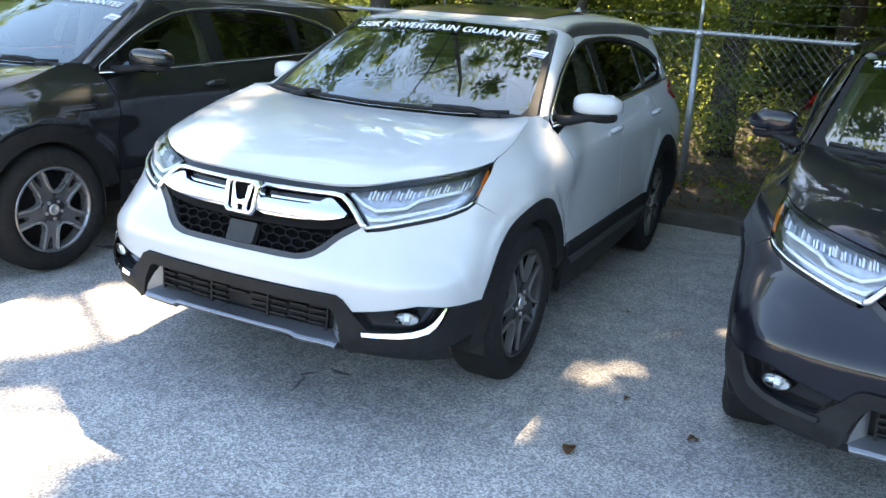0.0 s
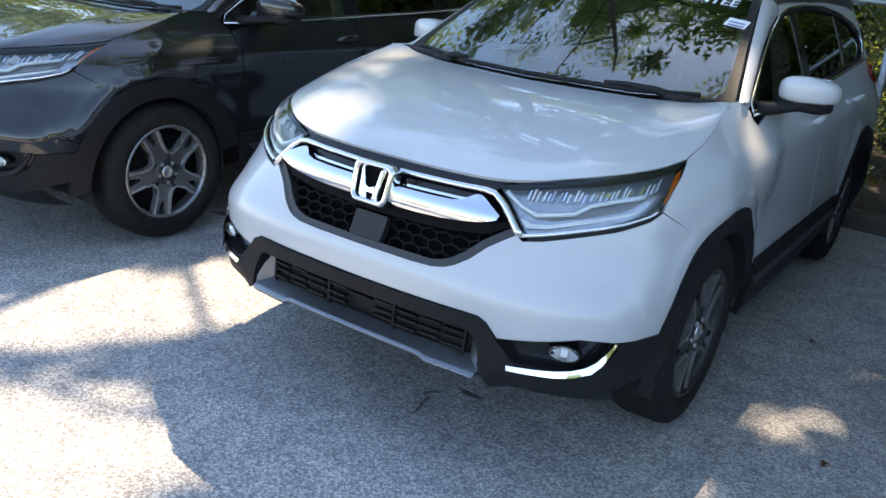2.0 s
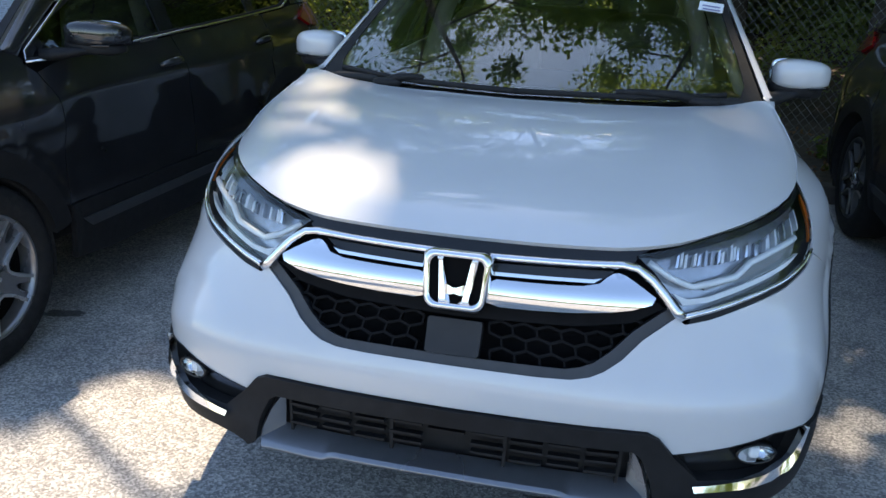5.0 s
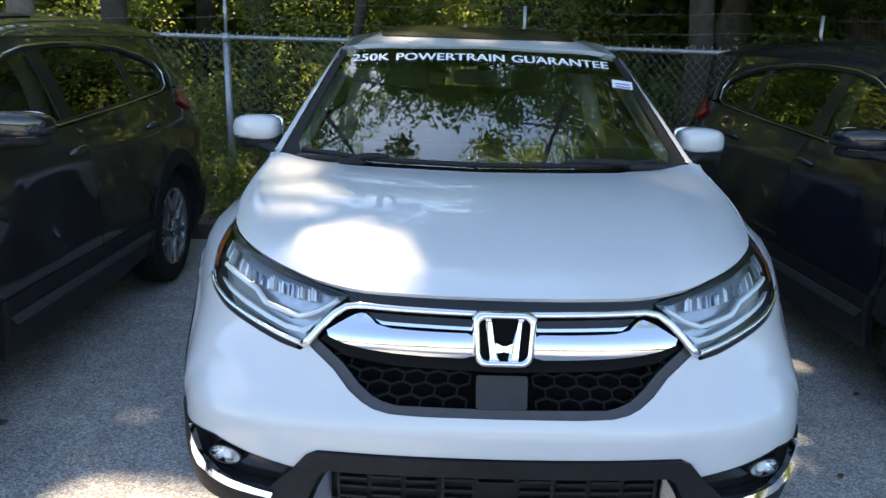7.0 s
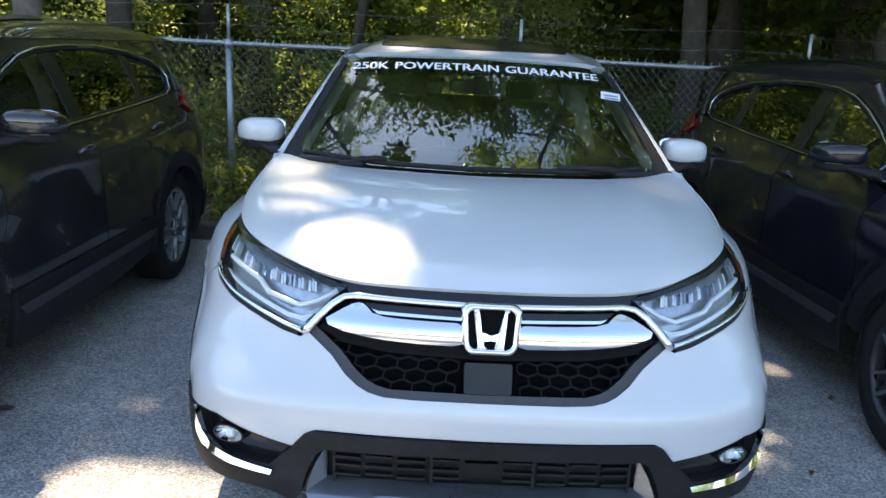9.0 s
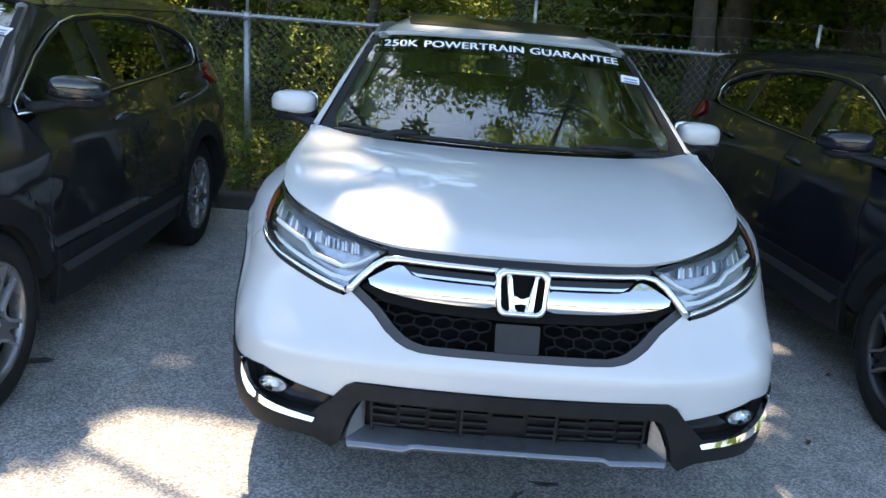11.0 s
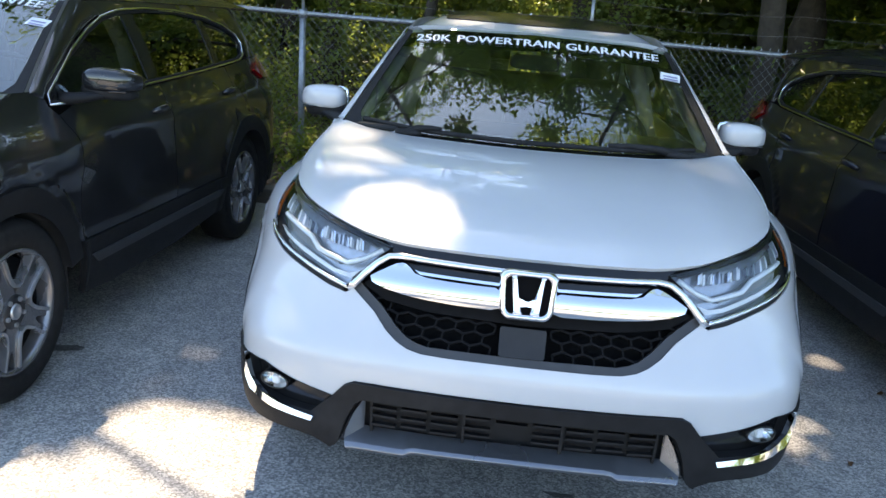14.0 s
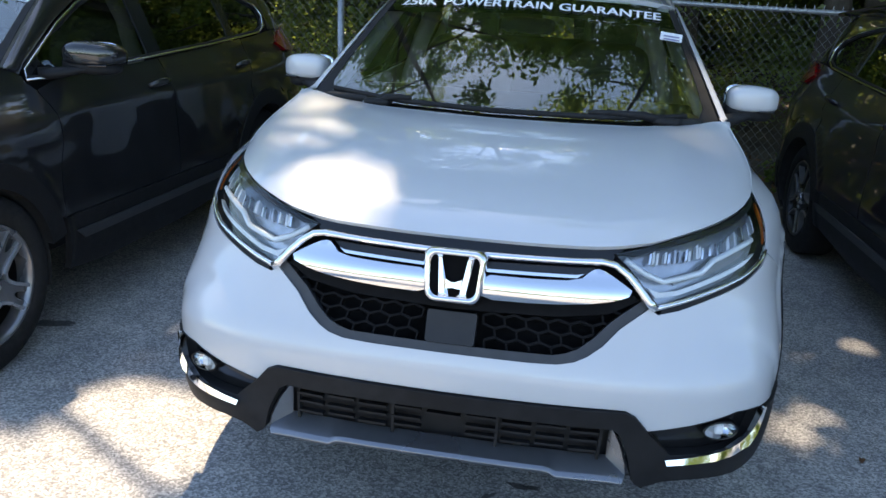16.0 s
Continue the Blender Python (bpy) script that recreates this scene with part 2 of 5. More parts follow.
def patch_mesh(poly, surf, du=0.03, dv=0.03, off=0.0, rim=0.012, flip=False):
    """A sheet of the surface surf(u, v) inside the outline poly, off its skin by off, with an edge turned in by rim."""
    dense, n = [], len(poly)
    for i in range(n):
        a, b = poly[i], poly[(i + 1) % n]
        k = max(1, int(math.ceil(max(abs(b[0] - a[0]) / du, abs(b[1] - a[1]) / dv) - 1e-6)))
        dense += [(a[0] + (b[0] - a[0]) * j / k, a[1] + (b[1] - a[1]) * j / k) for j in range(k)]
    area = sum(dense[i][0] * dense[(i + 1) % len(dense)][1] - dense[(i + 1) % len(dense)][0] * dense[i][1] for i in range(len(dense)))
    if area < 0:
        dense.reverse()
    n = len(dense)
    pts = [Vector(p) for p in dense]
    lo, hi = [min(p[k] for p in dense) for k in (0, 1)], [max(p[k] for p in dense) for k in (0, 1)]
    arr = np.array(dense)
    nxt = np.roll(arr, -1, 0)
    seg = (nxt - arr) / (du, dv)
    length = (seg ** 2).sum(1) + 1e-12
    for a in range(int(math.ceil(lo[0] / du)), int(hi[0] / du) + 1):
        for b in range(int(math.ceil(lo[1] / dv)), int(hi[1] / dv) + 1):
            q = np.array((a * du, b * dv))
            if in_poly(*q, dense):
                t = np.clip((((q - arr) / (du, dv)) * seg).sum(1) / length, 0, 1)
                if (((q - arr) / (du, dv) - t[:, None] * seg) ** 2).sum(1).min() > 0.12:
                    pts.append(Vector(q))
    verts, _, tris, *_ = delaunay_2d_cdt(pts, [(k, (k + 1) % n) for k in range(n)], [], 1, 1e-7)
    bm = bmesh.new()
    for p in verts:
        bm.verts.new((p[0], p[1], 0))
    bm.verts.ensure_lookup_table()
    for t in tris:
        f = bm.faces.new([bm.verts[k] for k in t])
        f.normal_update()
        if f.normal.z < 0:
            f.normal_flip()
    bm.verts.index_update()
    sign = -1.0 if flip else 1.0
    uv = [(v.co.x, v.co.y) for v in bm.verts]
    nor = [normal_at(surf, *p) * sign for p in uv]
    pos = [surf(*p) + nr * off for p, nr in zip(uv, nor)]
    faces, lnor = [], []
    for f in bm.faces:
        ids = [v.index for v in f.verts]
        if flip:
            ids.reverse()
        faces.append(ids)
        lnor += [nor[i] for i in ids]
    if rim:
        for e in bm.edges:
            if len(e.link_loops) == 1:
                lp = e.link_loops[0]
                a, b = lp.vert.index, lp.link_loop_next.vert.index
                if flip:
                    a, b = b, a
                k = len(pos)
                pos += [pos[a], pos[b], pos[b] - nor[b] * rim, pos[a] - nor[a] * rim]
                faces.append([k + 1, k, k + 3, k + 2])
                fn = (pos[a] - pos[b]).cross(pos[k + 3] - pos[a])
                fn = fn.normalized() if fn.length > 1e-12 else nor[a]
                lnor += [fn] * 4
    bm.free()
    me = bpy.data.meshes.new("sheet")
    me.from_pydata([p[:] for p in pos], [], faces)
    me.shade_smooth()
    me.normals_split_custom_set([x[:] for x in lnor])
    return me


def mirror_pts(pts):
    return [(-x, y) for x, y in reversed(pts)]


def tube(bm, pts, radius, sides=8, flat=1.0, closed=False):
    """A round or flattened bar along points."""
    pts = [Vector(p) for p in pts]
    n, rings = len(pts), []
    for i, p in enumerate(pts):
        a, b = pts[i - 1] if (i or closed) else p, pts[(i + 1) % n] if (i < n - 1 or closed) else p
        t = (b - a).normalized()
        side = t.cross(Vector((0, 0, 1)))
        side = side.normalized() if side.length > 1e-3 else Vector((1, 0, 0))
        up = side.cross(t)
        r = radius[i] if isinstance(radius, (list, tuple)) else radius
        rings.append([bm.verts.new(p + (side * math.cos(k) + up * math.sin(k) * flat) * r) for k in (2 * math.pi * j / sides for j in range(sides))])
    for i in range(n if closed else n - 1):
        a, b = rings[i], rings[(i + 1) % n]
        for j in range(sides):
            bm.faces.new((a[j], a[(j + 1) % sides], b[(j + 1) % sides], b[j]))
    if not closed:
        bm.faces.new(rings[0][::-1])
        bm.faces.new(rings[-1])
    return bm


def lathe(profile, steps=48, at=(0, 0, 0)):
    """Profile of (x, r) turned round the x axis."""
    bm = bmesh.new()
    rings = [[bm.verts.new((at[0] + x, at[1] + r * math.cos(a), at[2] + r * math.sin(a))) for a in (2 * math.pi * j / steps for j in range(steps))] for x, r in profile]
    for a, b in zip(rings, rings[1:]):
        for j in range(steps):
            bm.faces.new((a[j], a[(j + 1) % steps], b[(j + 1) % steps], b[j]))
    bmesh.ops.recalc_face_normals(bm, faces=bm.faces[:])
    return bm


def slab(bm, outline, x0, x1):
    """Outline of (y, z) made solid from x0 to x1."""
    a, b = [bm.verts.new((x0, *p)) for p in outline], [bm.verts.new((x1, *p)) for p in outline]
    n = len(a)
    bm.faces.new(a[::-1])
    bm.faces.new(b)
    for i in range(n):
        bm.faces.new((a[i], a[(i + 1) % n], b[(i + 1) % n], b[i]))
    return bm


def block(size, at=(0, 0, 0), bevel=0.01, segs=2, bm=None, turn=None):
    own = bmesh.new()
    bmesh.ops.create_cube(own, size=1)
    bmesh.ops.scale(own, vec=size, verts=own.verts[:])
    if bevel:
        bmesh.ops.bevel(own, geom=own.edges[:], offset=bevel, segments=segs, affect="EDGES", profile=0.6)
    if turn:
        bmesh.ops.transform(own, matrix=turn, verts=own.verts[:])
    bmesh.ops.translate(own, vec=at, verts=own.verts[:])
    if bm is None:
        return own
    me = bpy.data.meshes.new("tmp")
    own.to_mesh(me)
    own.free()
    bm.from_mesh(me)
    bpy.data.meshes.remove(me)
    return bm


def pebble(rx, ry, rz, at, ex=0.5, ez=0.6, seg=24, rings=14):
    """A box with swollen, rounded sides."""
    bm = bmesh.new()
    p = lambda c, e: math.copysign(abs(c) ** e, c)
    rows = []
    for i in range(rings + 1):
        b = -math.pi / 2 + math.pi * i / rings
        rows.append([bm.verts.new((at[0] + rx * p(math.cos(b), ez) * p(math.cos(a), ex), at[1] + ry * p(math.cos(b), ez) * p(math.sin(a), ex), at[2] + rz * p(math.sin(b), ez))) for a in (2 * math.pi * j / seg for j in range(seg))])
    for a, b in zip(rows, rows[1:]):
        for j in range(seg):
            bm.faces.new((a[j], a[(j + 1) % seg], b[(j + 1) % seg], b[j]))
    bmesh.ops.remove_doubles(bm, verts=bm.verts[:], dist=1e-5)
    bmesh.ops.recalc_face_normals(bm, faces=bm.faces[:])
    return bm


# ---------------- the shape of the car ----------------
# Plan outline at each height: a swollen nose, long flanks, a rounded tail. u runs from the nose's middle round to the tail.
NOSE = soft_table([0.2, 0.3, 0.40, 0.50, 0.58, 0.635, 0.67, 0.74, 0.85, 0.92, 0.97, 1.0, 1.03, 1.06, 1.3], [-0.02, -0.07, -0.086, -0.080, -0.086, -0.089, -0.078, -0.040, 0.005, 0.035, 0.06, 0.09, 0.14, 0.22, 0.24], 0.012)
WIDE = soft_table([0.2, 0.32, 0.45, 0.6, 0.75, 0.87, 0.95, 1.0, 1.05, 1.1, 1.17, 1.3, 1.45, 1.55, 1.62], [0.87, 0.915, 0.94, 0.945, 0.945, 0.94, 0.927, 0.912, 0.887, 0.857, 0.812, 0.755, 0.685, 0.63, 0.58], 0.02)
DEEP = 0.75
ARCH_F = 0.79                                          # middle of the front wheel arch
_th = np.linspace(0, math.pi / 2, 1001)
_arc = np.r_[0, np.cumsum(np.hypot(np.diff(np.sin(_th) ** (2 / 3) * 0.94), np.diff((1 - np.cos(_th) ** (2 / 3.5)) * DEEP)))]
ROUND = float(_arc[-1])
TAIL0, TAILLEN = 3.85, 1.35


def skin(u, z):
    if u < 0:
        q = skin(-u, z)
        return Vector((-q.x, q.y, q.z))
    k = sstep(0.6, 0.85, z)
    n, m = 3.2 - 0.4 * k, 4.2 - 1.4 * k
    t = float(np.interp(u, _arc, _th))
    f = 1 - sstep(0.8 * ROUND, 0.8 * ROUND + 0.9, u)
    y = (1 - max(math.cos(t), 0.0) ** (2 / m)) * DEEP + max(u - ROUND, 0) + NOSE(z) * f
    x = WIDE(z) * math.sin(t) ** (2 / n)
    if y > 0.1:
        for hub in (ARCH_F, 3.53):
            x += 0.011 * sstep(0.2, 0.5, y) * (1 - sstep(0.03, 0.075, math.hypot(y - hub, z - 0.375) - 0.505))
        x -= 0.016 * math.sin(math.pi * min(max((z - 0.60) / 0.35, 0), 1)) * sstep(1.2, 1.5, y) * (1 - sstep(2.85, 3.1, y))
    if 1.1 < y < 4.0 and 0.75 < z < 1.0:               # shoulder line along the doors
        x -= 0.013 * sstep(1.1, 1.45, y) * (1 - sstep(3.6, 4.0, y)) * (1 - sstep(0.945, 0.985, z)) * sstep(0.76, 0.94, z)
    if u > 1.0 and y < 1.7:                            # shoulder of the front wing
        x += 0.036 * sstep(1.0, 1.35, u) * (1 - sstep(1.25, 1.65, y)) * sstep(0.76, 0.93, z) * (1 - sstep(0.99, 1.10, z))
    if 0.70 < u < 1.12:
        edge = 0.775 - 2.2 * max(0.0, u - 0.80) ** 2
        dip = 0.0055 * sstep(0.0, 0.045, edge - z) * (1 - sstep(0.045, 0.15, edge - z)) * sstep(0.70, 0.82, u) * (1 - sstep(1.0, 1.1, u))
        y += dip
        x -= dip * 0.6
    if y > TAIL0:
        a = min((y - TAIL0) / TAILLEN, 1.0) * math.pi / 2
        x *= max(math.cos(a), 0.0) ** 0.55
        y = TAIL0 + (0.86 - 0.75 * max(0.0, z - 1.15)) * math.sin(a) ** 0.85
    return Vector((x, y, z))


def u_at(y, z):
    """The u at which the skin stands y behind the nose, on the flank."""
    lo, hi = 0.0, 6.0
    for _ in range(40):
        mid = (lo + hi) / 2
        lo, hi = (mid, hi) if skin(mid, z).y < y else (lo, mid)
    return lo


def flank(pts):
    return [(u_at(y, z), z) for y, z in pts]


HOODZ = soft_table([0, 0.2, 0.42, 0.55, 0.66, 0.79, 0.93, 1.0], [0.968, 0.969, 0.972, 0.985, 1.0055, 1.0265, 1.0465, 1.064], 0.02)
HOODREAR = lerp_table([0, 0.3, 0.6, 0.8, 0.92, 1.0], [0, 0.24, 0.48, 0.64, 0.735, 0.79], [0.97, 0.98, 1.012, 1.06, 1.095, 1.05], [1.163, 1.164, 1.168, 1.180, 1.199, 1.203])


def hood_skin(s, t):
    a = abs(s)
    F = skin(a, HOODZ(a))
    x, y, z = HOODREAR(a)
    R = Vector((x, y, z))
    P = F.lerp(R, t)
    tt = min(max(t, 0.0), 1.0)
    dome = (1 - a ** 4)
    P.z += 0.17 * tt * (1 - tt) * dome + 0.022 * (1 - math.exp(-tt / 0.045)) * (1 - tt) * (1 - a ** 3)
    line = 0.62 + 0.12 * tt                        # raised crease that runs to the windscreen's corners
    P.z += 0.007 * math.exp(-((a - line) / 0.07) ** 2) * (1 - tt) ** 0.5 * tt ** 0.4 * 1.6
    if a > 0.6:
        edge = min(WIDE(P.z), skin(u_at(P.y, P.z), P.z).x) - 0.003
        P.x += (edge - P.x) * a ** 8 * sstep(0, 0.03, tt)
    P.x = math.copysign(P.x, s) if s else 0.0
    return P


def screen_skin(x, z):
    """The windscreen."""
    return Vector((x, 1.195 + 1.83 * (z - 1.215) - 0.14 * (1 - (x / 0.74) ** 2) + 0.30 * (z - 1.215) * (z - 1.6), z))


SCREEN_LOW, SCREEN_TOP = 1.160, 1.578


def screen_edge(z):
    return 0.772 - 0.43 * (z - 1.215)




def roof_skin(x, t):
    """t from the screen's top edge to the tail."""
    y0 = 1.80 + 0.10 * (x / 0.6) ** 2
    y = y0 + (4.42 - y0) * t
    zc = sum(float(np.interp(t + d, [-0.1, 0, 0.05, 0.12, 0.25, 0.45, 0.7, 0.88, 1.0, 1.1], [1.55, 1.603, 1.636, 1.664, 1.688, 1.696, 1.688, 1.66, 1.615, 1.57])) for d in (-0.05, -0.025, 0, 0.025, 0.05)) / 5
    return Vector((x, y, zc - (zc - 1.583) * (abs(x) / 0.615) ** 7))


# outlines on the skin, (u, z)
HEADLIGHT = [(0.445, 0.958), (0.55, 0.981), (0.66, 1.003), (0.79, 1.024), (0.93, 1.044), (1.005, 1.064), (1.0, 1.02), (0.965, 0.955), (0.915, 0.918), (0.83, 0.892), (0.72, 0.868), (0.62, 0.843), (0.565, 0.834), (0.535, 0.868), (0.485, 0.925)]
GRILLE_LOW = [(0.0, 0.679), (0.20, 0.680), (0.28, 0.683), (0.325, 0.692), (0.36, 0.706), (0.405, 0.732), (0.46, 0.776), (0.54, 0.825)]
CLAD_TOP = [(0.0, 0.571), (0.40, 0.576), (0.46, 0.575), (0.49, 0.56), (0.53, 0.515)]
FOG_TOP = [(0.53, 0.515), (0.66, 0.535), (0.80, 0.562), (0.90, 0.553), (1.06, 0.548)]
HUB_F, HUB_R, HUB_Z, ARCH = 0.835, 3.53, 0.375, 0.505


def arch_pts(hub, a0, a1, n=18, r=ARCH):
    return [(hub + r * math.cos(radians(a0 + (a1 - a0) * i / n)), HUB_Z + r * math.sin(radians(a0 + (a1 - a0) * i / n))) for i in range(n + 1)]


def both(fn, *args, **kw):
    return [fn(side, *args, **kw) for side in (1, -1)]


def skin_side(side):
    return skin if side > 0 else (lambda u, z: Vector((-skin(u, z).x, skin(u, z).y, z)))


def sheet(name, poly, material, parent, side=1, off=0.0, rim=0.012, du=0.035, dv=0.035, label=""):
    me = patch_mesh(poly, skin_side(side), du, dv, off, rim, flip=side < 0)
    return part(name, me, material, parent, label)


def hexagon_bars(inside, off, pitch=0.060, high=0.037):
    """Honeycomb bars on the skin, wherever the test says so."""
    bm = bmesh.new()
    done = set()
    rows = range(0, 12)
    for r in rows:
        for c in range(-10, 11):
            cu, cz = (c + 0.5 * (r % 2)) * pitch, 0.655 + r * high * 0.78
            cor = [(cu + pitch * 0.5 * k, cz + high * 0.5 * l) for k, l in ((-1, -0.5), (0, -1), (1, -0.5), (1, 0.5), (0, 1), (-1, 0.5))]
            for i in range(6):
                a, b = cor[i], cor[(i + 1) % 6]
                key = tuple(sorted((tuple(round(v, 3) for v in a), tuple(round(v, 3) for v in b))))
                mid = ((a[0] + b[0]) / 2, (a[1] + b[1]) / 2)
                if key in done or not inside(*mid):
                    continue
                done.add(key)
                ring = []
                dx, dz = b[0] - a[0], b[1] - a[1]
                ln = math.hypot(dx, dz)
                px, pz = -dz / ln * 0.0026, dx / ln * 0.0026
                for (q0, q1), sg in (((a[0], a[1]), 1), ((b[0], b[1]), 1)):
                    for d in (-1, 1):
                        base = skin(q0 + px * d, q1 + pz * d)
                        nn = normal_at(skin, q0, q1)
                        ring.append((base + nn * off, base + nn * (off - 0.02)))
                v = [[bm.verts.new(p) for p in pr] for pr in ring]
                bm.faces.new((v[0][0], v[1][0], v[3][0], v[2][0]))
                bm.faces.new((v[0][1], v[0][0], v[2][0], v[2][1]))
                bm.faces.new((v[1][0], v[1][1], v[3][1], v[3][0]))
    bmesh.ops.recalc_face_normals(bm, faces=bm.faces[:])
    return bm


def along_skin(pts, off, side=1, per=0.02):
    """Places along an outline on the skin."""
    out, sk = [], skin_side(side)
    for a, b in zip(pts, pts[1:]):
        k = max(1, int(math.hypot(b[0] - a[0], b[1] - a[1]) / per))
        for j in range(k):
            q = (a[0] + (b[0] - a[0]) * j / k, a[1] + (b[1] - a[1]) * j / k)
            out.append(sk(*q) + normal_at(sk, *q) * (off * side))
    q = pts[-1]
    out.append(sk(*q) + normal_at(sk, *q) * (off * side))
    return out


def add_wheel(parent, side, y):
    x0 = (0.934 if y < 2 else 0.918) * side
    s = side
    tyre_p = [(-0.03, 0.250), (-0.012, 0.258), (0.0, 0.28), (0.004, 0.31), (-0.006, 0.345), (-0.022, 0.364), (-0.05, 0.372), (-0.18, 0.372), (-0.21, 0.362), (-0.226, 0.34), (-0.23, 0.30), (-0.21, 0.258), (-0.19, 0.25)]
    wheel = part("wheel", lathe([(s * -0.19, 0.236), (s * -0.06, 0.215), (s * -0.06, 0.02)], 40, (x0, y, HUB_Z)), CAVITY, parent, "dark brake drum and wheel barrel", True)
    part("tyre", lathe([(s * a, r) for a, r in tyre_p], 64, (x0, y, HUB_Z)), RUBBER, wheel, "black rubber tyre", True)
    rim_p = [(-0.012, 0.258), (-0.005, 0.253), (-0.008, 0.243), (-0.03, 0.234), (-0.07, 0.228)]
    part("rim", lathe([(s * a, r) for a, r in rim_p], 64, (x0, y, HUB_Z)), SATIN, wheel, "machined alloy rim", True)
    P = lambda r, a: (y + r * math.sin(radians(a)), HUB_Z + r * math.cos(radians(a)))
    leg = [(0.052, -36), (0.092, -30), (0.120, -20), (0.155, -14), (0.20, -12.5), (0.248, -12), (0.248, -5), (0.20, -4.5), (0.172, -3), (0.160, 0), (0.052, 0)]
    outer = [(0.247, 26), (0.20, 24.5), (0.155, 23), (0.120, 18), (0.099, 8)]
    inner = [(0.247, 22.5), (0.20, 20.5), (0.157, 18), (0.129, 13), (0.110, 6)]
    for i in range(5):
        c = 72 * i - 26
        for k in (1, -1):                                 # two legs of a forked spoke, a slot between them
            bm = bmesh.new()
            slab(bm, [P(r, c + k * a) for r, a in leg], x0 - s * 0.064, x0 - s * 0.024)
            bmesh.ops.recalc_face_normals(bm, faces=bm.faces[:])
            part("spoke", bm, SATIN, wheel, "satin grey forked spoke")
        bm = bmesh.new()
        w = c + 36
        rim_o, rim_i = outer + [(r, -a) for r, a in outer[::-1]], inner + [(r, -a) for r, a in inner[::-1]]
        slab(bm, [P(r, w + a) for r, a in rim_o] + [P(r, w + a) for r, a in rim_i[::-1]], x0 - s * 0.05, x0 - s * 0.014)
        bmesh.ops.recalc_face_normals(bm, faces=bm.faces[:])
        part("spoke_edge", bm, ALLOY, wheel, "bright machined spoke edge")
    part("hub", lathe([(s * -0.05, 0.075), (s * -0.022, 0.07), (s * -0.018, 0.035)], 30, (x0, y, HUB_Z)), GUNMETAL, wheel, "dark wheel hub", True)
    part("hub_cap", lathe([(s * -0.02, 0.034), (s * -0.012, 0.032), (s * -0.010, 0.022), (s * -0.013, 0.02), (s * -0.013, 0.001)], 28, (x0, y, HUB_Z)), ALLOY, wheel, "silver centre cap", True)
    for i in range(5):
        a = radians(72 * i + 36)
        part("lug_nut", lathe([(s * -0.024, 0.011), (s * -0.012, 0.010), (s * -0.010, 0.001)], 8, (x0, y + 0.054 * math.sin(a), HUB_Z + 0.054 * math.cos(a))), ALLOY, wheel)
    return wheel


